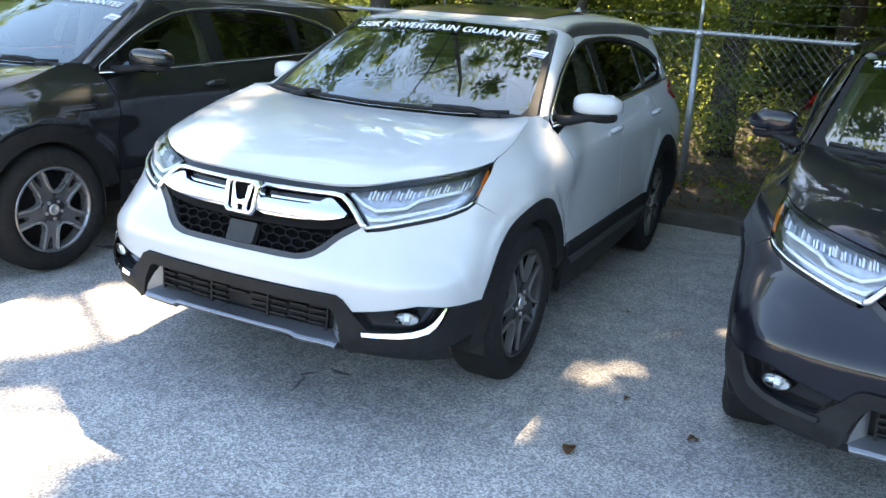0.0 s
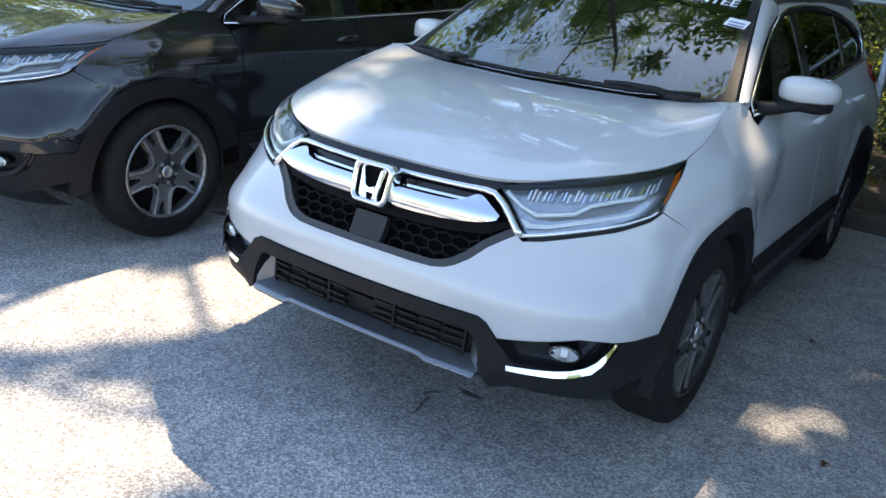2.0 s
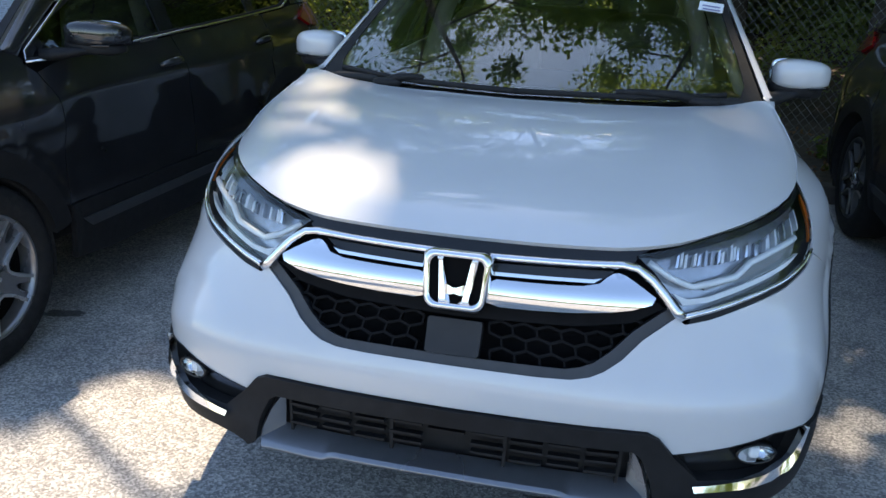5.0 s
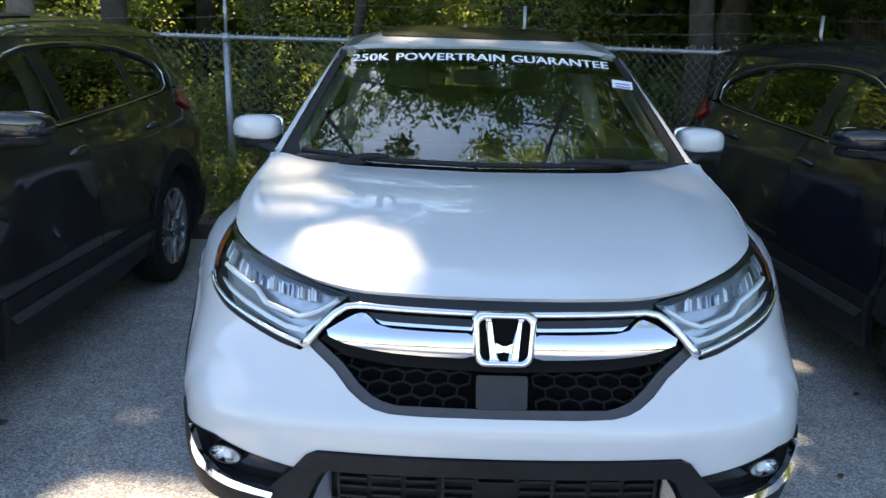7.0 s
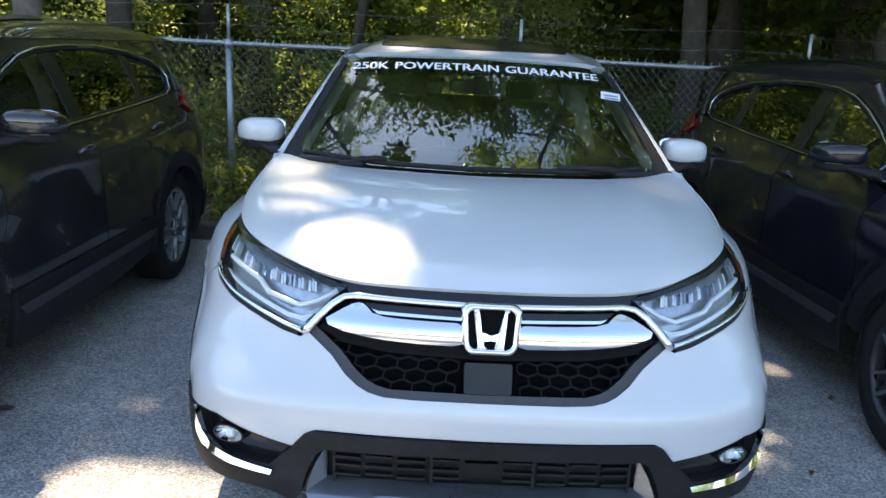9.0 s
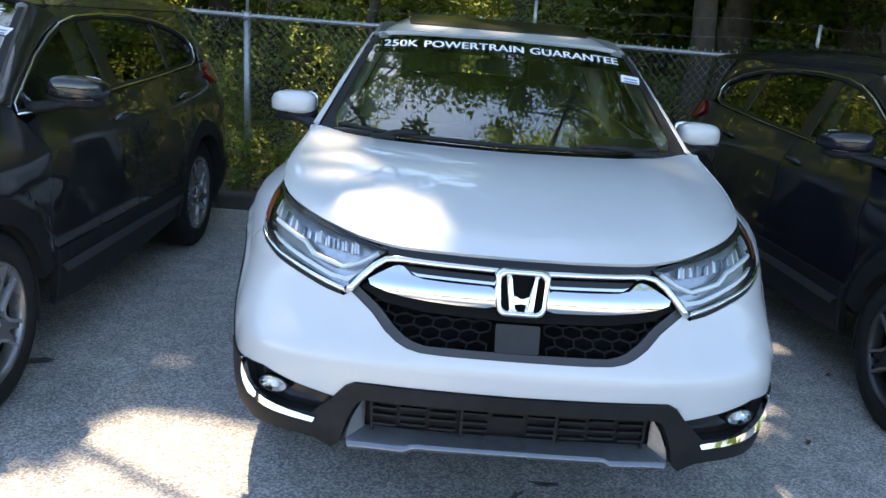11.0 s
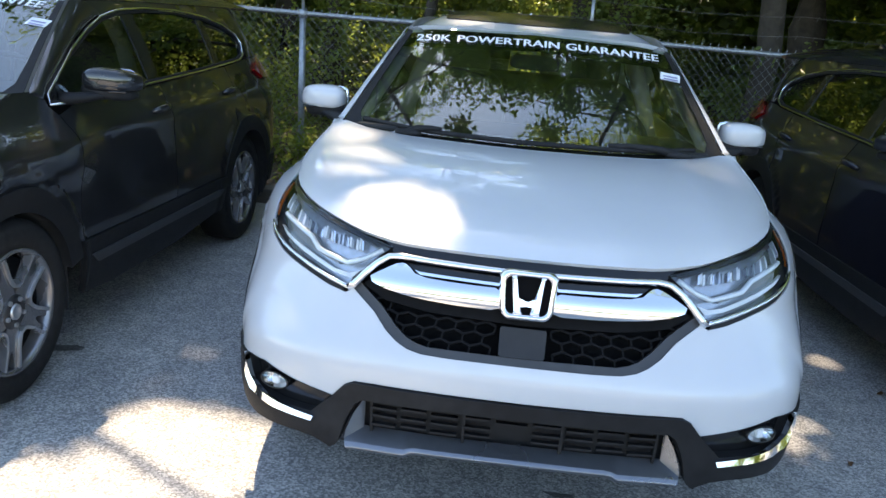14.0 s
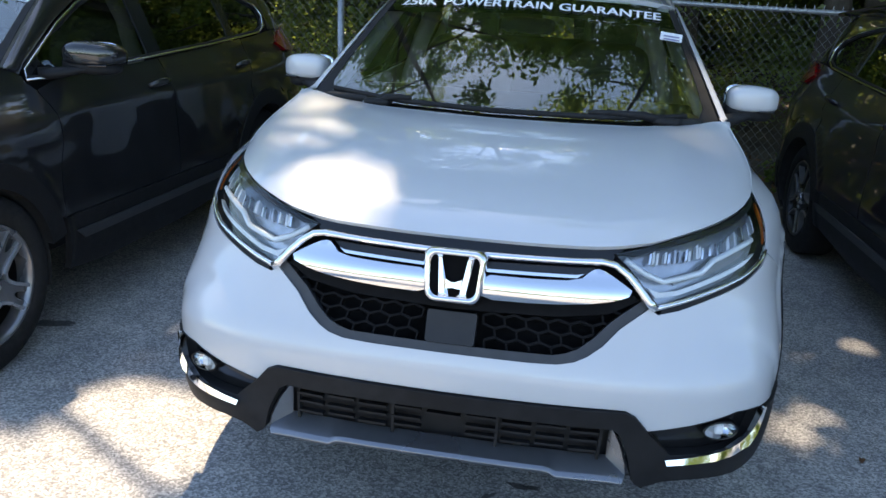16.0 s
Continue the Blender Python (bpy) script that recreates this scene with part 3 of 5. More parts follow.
def add_headlight(car, side):
    sk = skin_side(side)
    fl = side < 0
    lamp = part("headlight", patch_mesh(HEADLIGHT, sk, 0.03, 0.03, -0.045, 0, fl), BUCKET, car, "clear multi-element headlight with chrome inner strips")
    # side walls of the bowl
    bm = bmesh.new()
    ring = HEADLIGHT + HEADLIGHT[:1]
    top, low = along_skin(ring, -0.006, side, 0.03), along_skin(ring, -0.05, side, 0.03)
    v = [(bm.verts.new(a), bm.verts.new(b)) for a, b in zip(top, low)]
    for a, b in zip(v, v[1:]):
        bm.faces.new((a[0], b[0], b[1], a[1]))
    part("bowl", bm, PLASTIC, lamp, "black lamp housing edge")
    shadowless(part("lens", patch_mesh(HEADLIGHT, sk, 0.03, 0.03, -0.002, 0.004, fl), LENS, lamp, "clear polycarbonate lens"))
    bm = bmesh.new()
    tube(bm, along_skin([(0.475, 0.946), (0.53, 0.912), (0.58, 0.893), (0.69, 0.912), (0.73, 0.940), (0.80, 0.958), (0.89, 0.974)], -0.012, side), 0.0085, 8)
    part("light_guide", bm, LAMPWHITE, lamp, "white light-guide strip", True)
    low = [(0.535, 0.878), (0.56, 0.852), (0.62, 0.858), (0.72, 0.884), (0.85, 0.916), (0.90, 0.936), (0.85, 0.926), (0.72, 0.896), (0.62, 0.870), (0.57, 0.866)]
    part("inner_strip", patch_mesh(low, sk, 0.03, 0.03, -0.012, 0.012, fl), LAMPWHITE, lamp, "satin silver inner strip")
    shelf = [(0.60, 0.905), (0.69, 0.922), (0.74, 0.952), (0.90, 0.985), (0.90, 0.96), (0.85, 0.935), (0.72, 0.905), (0.62, 0.885)]
    part("reflector", patch_mesh(shelf, sk, 0.03, 0.03, -0.03, 0.01, fl), GREYRAIL, lamp, "grey smoked inner panel")
    for i in range(9):
        t = i / 8
        u, z = 0.56 + 0.37 * t, 0.955 + 0.052 * t - 0.008 * math.sin(math.pi * t)
        for k in range(3):
            a = u - 0.016 + 0.0125 * k
            top = 0.011 + 0.008 * ((i * 5 + k * 3) % 4) / 3
            cell = [(a - 0.0045, z - 0.02), (a + 0.003, z - 0.018 + 0.004 * (k % 2)), (a + 0.008, z + top), (a + 0.001, z + top - 0.004)]
            part("led_cell", patch_mesh(cell, sk, 0.02, 0.02, -0.016 - 0.006 * ((i + k) % 3), 0.016, fl), (CHROME, LAMPWHITE, LAMPWHITE, CHROME, BUCKET)[(i * 2 + k) % 5], lamp, "small faceted headlamp element")
    brow = [(0.46, 0.958), (0.55, 0.979), (0.66, 1.001), (0.79, 1.022), (0.93, 1.042), (0.998, 1.060), (0.985, 1.046), (0.92, 1.032), (0.79, 1.013), (0.66, 0.992), (0.56, 0.972), (0.50, 0.954)]
    part("lamp_brow", patch_mesh(brow, sk, 0.03, 0.03, -0.006, 0.012, fl), PLASTIC, lamp, "black upper edge of the lamp")
    amber = [(0.979, 1.030), (0.995, 1.040), (0.999, 1.008), (0.970, 0.960), (0.957, 0.950), (0.973, 0.985)]
    part("amber_reflector", patch_mesh(amber, sk, 0.02, 0.02, -0.008, 0.006, fl), AMBER, lamp, "amber side reflector")
    bm = bmesh.new()
    line = along_skin([(0.553, 0.826), (0.62, 0.8395), (0.72, 0.864), (0.83, 0.8885), (0.915, 0.914), (0.95, 0.934)], 0.001, side, 0.02)
    tube(bm, line, [0.0075 - 0.004 * k / len(line) for k in range(len(line))], 10)
    part("lamp_trim", bm, CHROME, lamp, "chrome strip under the lamp", True)
    edge = [(0.575, 0.823), (0.62, 0.834), (0.72, 0.859), (0.83, 0.884), (0.92, 0.911), (0.955, 0.93), (0.958, 0.923), (0.92, 0.900), (0.83, 0.871), (0.72, 0.846), (0.62, 0.820), (0.57, 0.808)]
    part("lamp_seal", patch_mesh(edge, sk, 0.03, 0.03, -0.004, 0.014, fl), PLASTIC, lamp, "black seal under the lamp")


def add_front(car):
    # white bumper skin between grille, headlights and the black lower part
    right = [*GRILLE_LOW, (0.562, 0.811), (0.62, 0.820), (0.72, 0.845), (0.83, 0.870), (0.92, 0.899), (0.957, 0.922)]
    right += flank([(0.42, 0.885), (0.485, 0.848)]) + flank(arch_pts(ARCH_F, 135, 160, 8)) + FOG_TOP[::-1] + CLAD_TOP[-2::-1]
    poly = right + mirror_pts(right[1:-1])
    bumper = part("front_bumper", patch_mesh(poly, skin, 0.025, 0.0125, 0.0, 0.014), WHITE, car, "")
    # black grille cavity and frame
    cav = [(0.0, 0.955), (0.44, 0.955), (0.50, 0.90), (0.54, 0.83), (0.46, 0.765), (0.40, 0.705), (0.345, 0.678), (0.0, 0.66)]
    grille = part("grille", patch_mesh(cav + mirror_pts(cav[1:-1]), skin, 0.05, 0.05, -0.055, 0), CAVITY, car, "black honeycomb radiator grille in a grey frame")
    lip_o = [(0.0, 0.677), (0.20, 0.678), (0.28, 0.681), (0.325, 0.690), (0.36, 0.704), (0.405, 0.730), (0.46, 0.774), (0.545, 0.83)]
    lip_i = [(0.525, 0.846), (0.44, 0.793), (0.385, 0.750), (0.34, 0.723), (0.305, 0.711), (0.27, 0.704), (0.0, 0.701)]
    part("grille_surround", patch_mesh(lip_o + lip_i[:-1] + [(0.0, 0.701)] + mirror_pts(lip_i[:-1]) + mirror_pts(lip_o[1:]), skin, 0.03, 0.03, -0.006, 0.04), GREYPLASTIC, grille, "dark grey grille surround")
    upper = [(0.0, 0.968), (0.42, 0.972), (0.50, 0.985), (0.455, 0.962), (0.44, 0.942), (0.0, 0.936)]
    part("grille_top", patch_mesh(upper + mirror_pts(upper[1:-1]), skin, 0.03, 0.03, -0.012, 0.03), GLOSSBLACK, grille, "gloss black strip under the bonnet edge")
    hexa = [(0.085, 0.700), (0.28, 0.706), (0.335, 0.720), (0.38, 0.742), (0.43, 0.780), (0.50, 0.835), (0.42, 0.80), (0.085, 0.79)]
    for sd in (1, -1):
        test = lambda u, z: in_poly(u * sd, z, hexa)
        part("honeycomb", hexagon_bars(test, -0.018), GRILLE, grille, "black honeycomb bars")
    mesh_up = [(0.0, 0.826), (0.30, 0.832), (0.42, 0.842), (0.50, 0.858), (0.515, 0.845), (0.44, 0.812), (0.30, 0.796), (0.0, 0.788)]
    for sd in (1, -1):
        part("grille_shelf", patch_mesh(mesh_up, skin_side(sd), 0.03, 0.03, -0.008, 0.03, sd < 0), GRILLE, grille, "black shelf under the chrome wing")
        slot = [(0.085, 0.918), (0.40, 0.926), (0.36, 0.897), (0.085, 0.890)]
        part("grille_slot", patch_mesh(slot, skin_side(sd), 0.03, 0.03, -0.03, 0.0, sd < 0), GLOSSBLACK, grille, "black slot between the chrome bars")
    block_p = [(-0.072, 0.781), (0.072, 0.781), (0.075, 0.775), (0.064, 0.706), (0.058, 0.702), (-0.058, 0.702), (-0.064, 0.706), (-0.075, 0.775)]
    part("sensor_cover", patch_mesh(block_p, skin, 0.03, 0.03, -0.002, 0.03), SENSOR, grille, "flat dark grey sensor cover")
    for sd in (1, -1):
        sk = skin_side(sd)
        line = along_skin([(0.06, 0.928), (0.30, 0.932), (0.41, 0.9345), (0.445, 0.929), (0.478, 0.906), (0.51, 0.872), (0.538, 0.838), (0.556, 0.826)], 0.006, sd, 0.02)
        bm = bmesh.new()
        tube(bm, line, [0.0095 + 0.003 * sstep(0.5, 0.8, k / len(line)) for k in range(len(line))], 12)
        part("chrome_bar", bm, CHROME, grille, "slim chrome bar that meets the headlight", True)
        wing = chaikin([(0.07, 0.892), (0.23, 0.893), (0.352, 0.897), (0.385, 0.921), (0.41, 0.924), (0.45, 0.906), (0.505, 0.872), (0.42, 0.845), (0.27, 0.831), (0.07, 0.827)], 1)
        wsk = lambda u, z, q=sk: q(u, z) + Vector((0, -0.016 - 0.022 * math.sin(math.pi * min(max((z - 0.822) / 0.10, 0), 1)) ** 0.7, 0))
        part("chrome_wing", patch_mesh(wing, wsk, 0.02, 0.012, 0.0, 0.035, sd < 0), CHROME, grille, "broad polished chrome grille wing")
        lip = [(0.08, 0.888), (0.345, 0.893), (0.365, 0.905), (0.345, 0.901), (0.08, 0.896)]
        part("wing_lip", patch_mesh(lip, sk, 0.03, 0.01, 0.0, 0.02, sd < 0), CHROME, grille, "bright step on the wing")
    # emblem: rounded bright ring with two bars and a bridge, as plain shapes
    def rrect(w, h, r, n=6, taper=0.0):
        out = []
        for cx, cz, a0 in ((w - r, h - r, 0), (-w + r, h - r, 90), (-w + r, -h + r, 180), (w - r, -h + r, 270)):
            for i in range(n + 1):
                a = radians(a0 + 90 * i / n)
                z = cz + r * math.sin(a)
                out.append(((cx + r * math.cos(a)) * (1 + taper * z), z))
        return out

    tilt = pose(0, -0.033, 0.885, -14, 0, 0) @ Matrix.Diagonal((0.93, 1, 0.95, 1))
    bm = bmesh.new()
    rings = []
    for (w, h, r, d) in ((0.087, 0.077, 0.03, 0.035), (0.088, 0.077, 0.03, 0.0), (0.082, 0.071, 0.028, -0.013), (0.073, 0.062, 0.024, -0.016), (0.067, 0.056, 0.022, -0.004), (0.066, 0.055, 0.021, 0.006)):
        rings.append([bm.verts.new(tilt @ Vector((x, d, z))) for x, z in rrect(w, h, r, 6, 0.9)])
    for a, b in zip(rings, rings[1:]):
        for j in range(len(a)):
            bm.faces.new((a[j], a[(j + 1) % len(a)], b[(j + 1) % len(a)], b[j]))
    bm.faces.new(rings[0])
    bmesh.ops.recalc_face_normals(bm, faces=bm.faces[:])
    emblem = part("emblem", bm, CHROME, grille, "rounded chrome badge frame", True)
    bm = bmesh.new()
    bm.faces.new([bm.verts.new(tilt @ Vector((x, 0.004, z))) for x, z in rrect(0.067, 0.059, 0.02, 6, 0.9)])
    part("emblem_back", bm, CAVITY, emblem, "black badge field")
    bm = bmesh.new()
    for sd in (1, -1):
        for quad in (((0.011, -0.056), (0.041, -0.056), (0.055, 0.056), (0.038, 0.056)), ((-0.001, -0.016), (0.026, -0.008), (0.020, -0.036), (-0.001, -0.034))):
            mx, mz = sum(p[0] for p in quad) / 4, sum(p[1] for p in quad) / 4
            a = [bm.verts.new(tilt @ Vector(((mx + (x - mx) * 0.55) * sd, -0.013, mz + (z - mz) * 0.86))) for x, z in quad]
            c = [bm.verts.new(tilt @ Vector((x * sd, -0.002, z))) for x, z in quad]
            bm.faces.new(a)
            for i in range(4):
                bm.faces.new((a[i], a[(i + 1) % 4], c[(i + 1) % 4], c[i]))
    bmesh.ops.recalc_face_normals(bm, faces=bm.faces[:])
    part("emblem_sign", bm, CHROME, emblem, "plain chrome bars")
    # black lower part
    low = [(0.0, 0.567), (0.40, 0.573), (0.46, 0.573), (0.49, 0.56), (0.53, 0.513), (0.60, 0.45), (0.585, 0.40), (0.545, 0.345), (0.52, 0.36), (0.508, 0.375), (0.485, 0.44), (0.452, 0.506), (0.43, 0.522), (0.0, 0.520)]
    clad = part("lower_bumper", patch_mesh(low + mirror_pts(low[1:-1]), skin, 0.03, 0.025, 0.012, 0.05), PLASTIC, car, "matt black plastic lower bumper")
    for sd in (1, -1):
        sk = skin_side(sd)
        corner = [(0.60, 0.45), (0.84, 0.447), (0.905, 0.48), (0.945, 0.545), (1.06, 0.55)]
        corner += flank(arch_pts(ARCH_F, 160, 176, 4)) + [(1.02, 0.395), (0.95, 0.372), (0.86, 0.361), (0.66, 0.370), (0.60, 0.366), (0.545, 0.345), (0.585, 0.40)]
        part("corner_cladding", patch_mesh(corner, sk, 0.03, 0.03, 0.008, 0.04, sd < 0), PLASTIC, clad, "matt black corner of the bumper")
        pocket = [(0.53, 0.515), (0.66, 0.535), (0.80, 0.562), (0.90, 0.556), (0.945, 0.545), (0.90, 0.48), (0.84, 0.445), (0.60, 0.445)]
        part("fog_pocket", patch_mesh(pocket, sk, 0.03, 0.03, -0.035, 0, sd < 0), GLOSSBLACK, clad, "black fog-lamp recess")
        bm = bmesh.new()
        ring = pocket + pocket[:1]
        v = [(bm.verts.new(a), bm.verts.new(b)) for a, b in zip(along_skin(ring, 0.004, sd), along_skin(ring, -0.035, sd))]
        for a, b in zip(v, v[1:]):
            bm.faces.new((a[0], b[0], b[1], a[1]))
        part("pocket_wall", bm, PLASTIC, clad, "black recess wall")
        low_e = [(0.588, 0.432), (0.66, 0.434), (0.74, 0.436), (0.81, 0.442), (0.866, 0.457), (0.899, 0.484), (0.924, 0.521), (0.942, 0.552)]
        top_e = [(0.931, 0.554), (0.905, 0.522), (0.876, 0.494), (0.838, 0.472), (0.79, 0.461), (0.73, 0.455), (0.65, 0.450), (0.582, 0.446)]
        tsk = lambda u, z, q=sk, d=sd: q(u, z) + Vector((0.25 * d, -0.97, 0)) * (0.030 - 0.36 * (z - 0.44 - 0.9 * max(0.0, u - 0.84)))
        part("fog_trim", patch_mesh(low_e + top_e, tsk, 0.02, 0.012, 0.0, 0.022, sd < 0), CHROME, clad, "bent chrome fog-lamp trim")
        c = sk(0.756, 0.507) + normal_at(sk, 0.756, 0.507) * sd * -0.004
        nn = (normal_at(sk, 0.756, 0.507) * sd + Vector((0, -0.6, 0))).normalized()
        rot = nn.to_track_quat("X", "Z").to_matrix().to_4x4()
        fog = lathe([(-0.02, 0.052), (0.004, 0.05), (0.008, 0.046), (0.0, 0.044)], 28)
        bmesh.ops.scale(fog, vec=(1, 1.05, 0.56), verts=fog.verts[:])
        bmesh.ops.transform(fog, matrix=Matrix.Translation(c) @ rot, verts=fog.verts[:])
        lamp = part("fog_lamp", fog, GLOSSBLACK, car, "small oval fog lamp with a clear lens", True)
        cup = lathe([(0.002, 0.044), (-0.018, 0.03), (-0.024, 0.001)], 28)
        bmesh.ops.scale(cup, vec=(1, 1.05, 0.56), verts=cup.verts[:])
        bmesh.ops.transform(cup, matrix=Matrix.Translation(c) @ rot, verts=cup.verts[:])
        part("fog_reflector", cup, CHROME, lamp, "bright lamp bowl", True)
        bul = block((0.014, 0.022, 0.030), (-0.008, 0, 0), 0.004)
        bmesh.ops.transform(bul, matrix=Matrix.Translation(c) @ rot, verts=bul.verts[:])
        part("fog_divider", bul, LAMPWHITE, lamp)
        ln = lathe([(0.002, 0.045), (0.012, 0.03), (0.015, 0.001)], 28)
        bmesh.ops.scale(ln, vec=(1, 1.05, 0.56), verts=ln.verts[:])
        bmesh.ops.transform(ln, matrix=Matrix.Translation(c) @ rot, verts=ln.verts[:])
        shadowless(part("fog_lens", ln, LENS, lamp, "clear lens", True))
    # lower intake
    intake = [(0.0, 0.526), (0.43, 0.526), (0.47, 0.45), (0.48, 0.38), (0.0, 0.36)]
    well = part("lower_intake", patch_mesh(intake + mirror_pts(intake[1:-1]), skin, 0.05, 0.05, -0.07, 0), PLASTIC, car, "black slatted lower air intake")
    for r in range(1, 5):
        z = 0.404 + 0.026 * r
        for c in range(9):
            u0, u1 = -0.41 + c * 0.092, -0.41 + c * 0.092 + 0.078
            if max(abs(u0), abs(u1)) > 0.44 - (z - 0.40) * 0.35 or (c == 4 and r in (1, 2)):
                continue
            dz = 0.003 * (c % 2)
            sl = [(u0, z + dz), (u1, z + dz), (u1, z + dz + 0.007), (u0, z + dz + 0.007)]
            part("slat", patch_mesh(sl, skin, 0.1, 0.03, -0.03 + 0.006 * ((r + c) % 2), 0.02), PLASTIC, well)
    for u in (-0.41, -0.13, 0.13, 0.41):
        rib = [(u - 0.004, 0.385), (u + 0.004, 0.385), (u + 0.004, 0.52), (u - 0.004, 0.52)]
        part("intake_rib", patch_mesh(rib, skin, 0.03, 0.05, -0.028, 0.02), PLASTIC, well, "black upright rib")
    # silver skid plate with turned-up ends
    def ledge(u, v):
        a = abs(u)
        drop = 0.014 * sstep(0.272, 0.30, a) + 0.004 * sstep(0.40, 0.5, a)
        base = skin(u, 0.39)
        y = float(np.interp(v, [0, 0.62, 0.72, 0.8, 1.0], [0.045, -0.018, -0.026, -0.026, -0.004]))
        z = float(np.interp(v, [0, 0.62, 0.72, 0.8, 1.0], [0.414, 0.396, 0.389, 0.383, 0.366]))
        return Vector((base.x, base.y + y, z - drop * min(1.0, v * 1.4)))

    skid = part("skid_plate", patch_mesh([(-0.5, 1), (0.5, 1), (0.487, 0.4), (0.475, 0), (-0.475, 0), (-0.487, 0.4)], lambda u, v: ledge(u, 1 - v), 0.02, 0.06, 0, 0), SILVER, car, "satin silver skid plate")
    for sd in (1, -1):
        fin = [(0.428, 0.50), (0.436, 0.498), (0.460, 0.463), (0.484, 0.412), (0.49, 0.385), (0.432, 0.40), (0.428, 0.45)]
        fsk = lambda u, z, q=skin_side(sd): q(u, z) + Vector((0, 0.05 * (0.487 - u) / 0.06 - 0.006, 0))
        part("skid_fin", patch_mesh(fin, fsk, 0.015, 0.02, 0, 0.012, sd < 0), SILVER, skid, "silver upturned end")
    belly = [(0.0, 0.368), (0.285, 0.368), (0.315, 0.358), (0.50, 0.368), (0.545, 0.345), (0.60, 0.364), (0.86, 0.359), (0.95, 0.37), (0.93, 0.25), (0.0, 0.25)]
    bsk = lambda u, z: skin(u, z) + Vector((0, 0.02 + 1.3 * (0.37 - z), 0))
    part("lower_lip", patch_mesh(belly + mirror_pts(belly[1:-1]), bsk, 0.05, 0.03, 0, 0), PLASTIC, car, "black underside lip")


WIN_TOP = [(1.27, 1.14), (1.30, 1.18), (1.48, 1.273), (1.64, 1.355), (1.85, 1.44), (2.05, 1.50), (2.25, 1.532), (2.6, 1.548), (3.0, 1.545), (3.4, 1.515), (3.68, 1.468), (3.86, 1.41)]
WIN_LOW = [(3.915, 1.345), (3.86, 1.265), (3.75, 1.235), (3.0, 1.195), (2.2, 1.165), (1.6, 1.145), (1.4, 1.138)]


def shrink(pts, d):
    cx, cy = sum(p[0] for p in pts) / len(pts), sum(p[1] for p in pts) / len(pts)
    return [(p[0] - math.copysign(min(d, abs(p[0] - cx)), p[0] - cx), p[1] - math.copysign(min(d, abs(p[1] - cy)), p[1] - cy)) for p in pts]


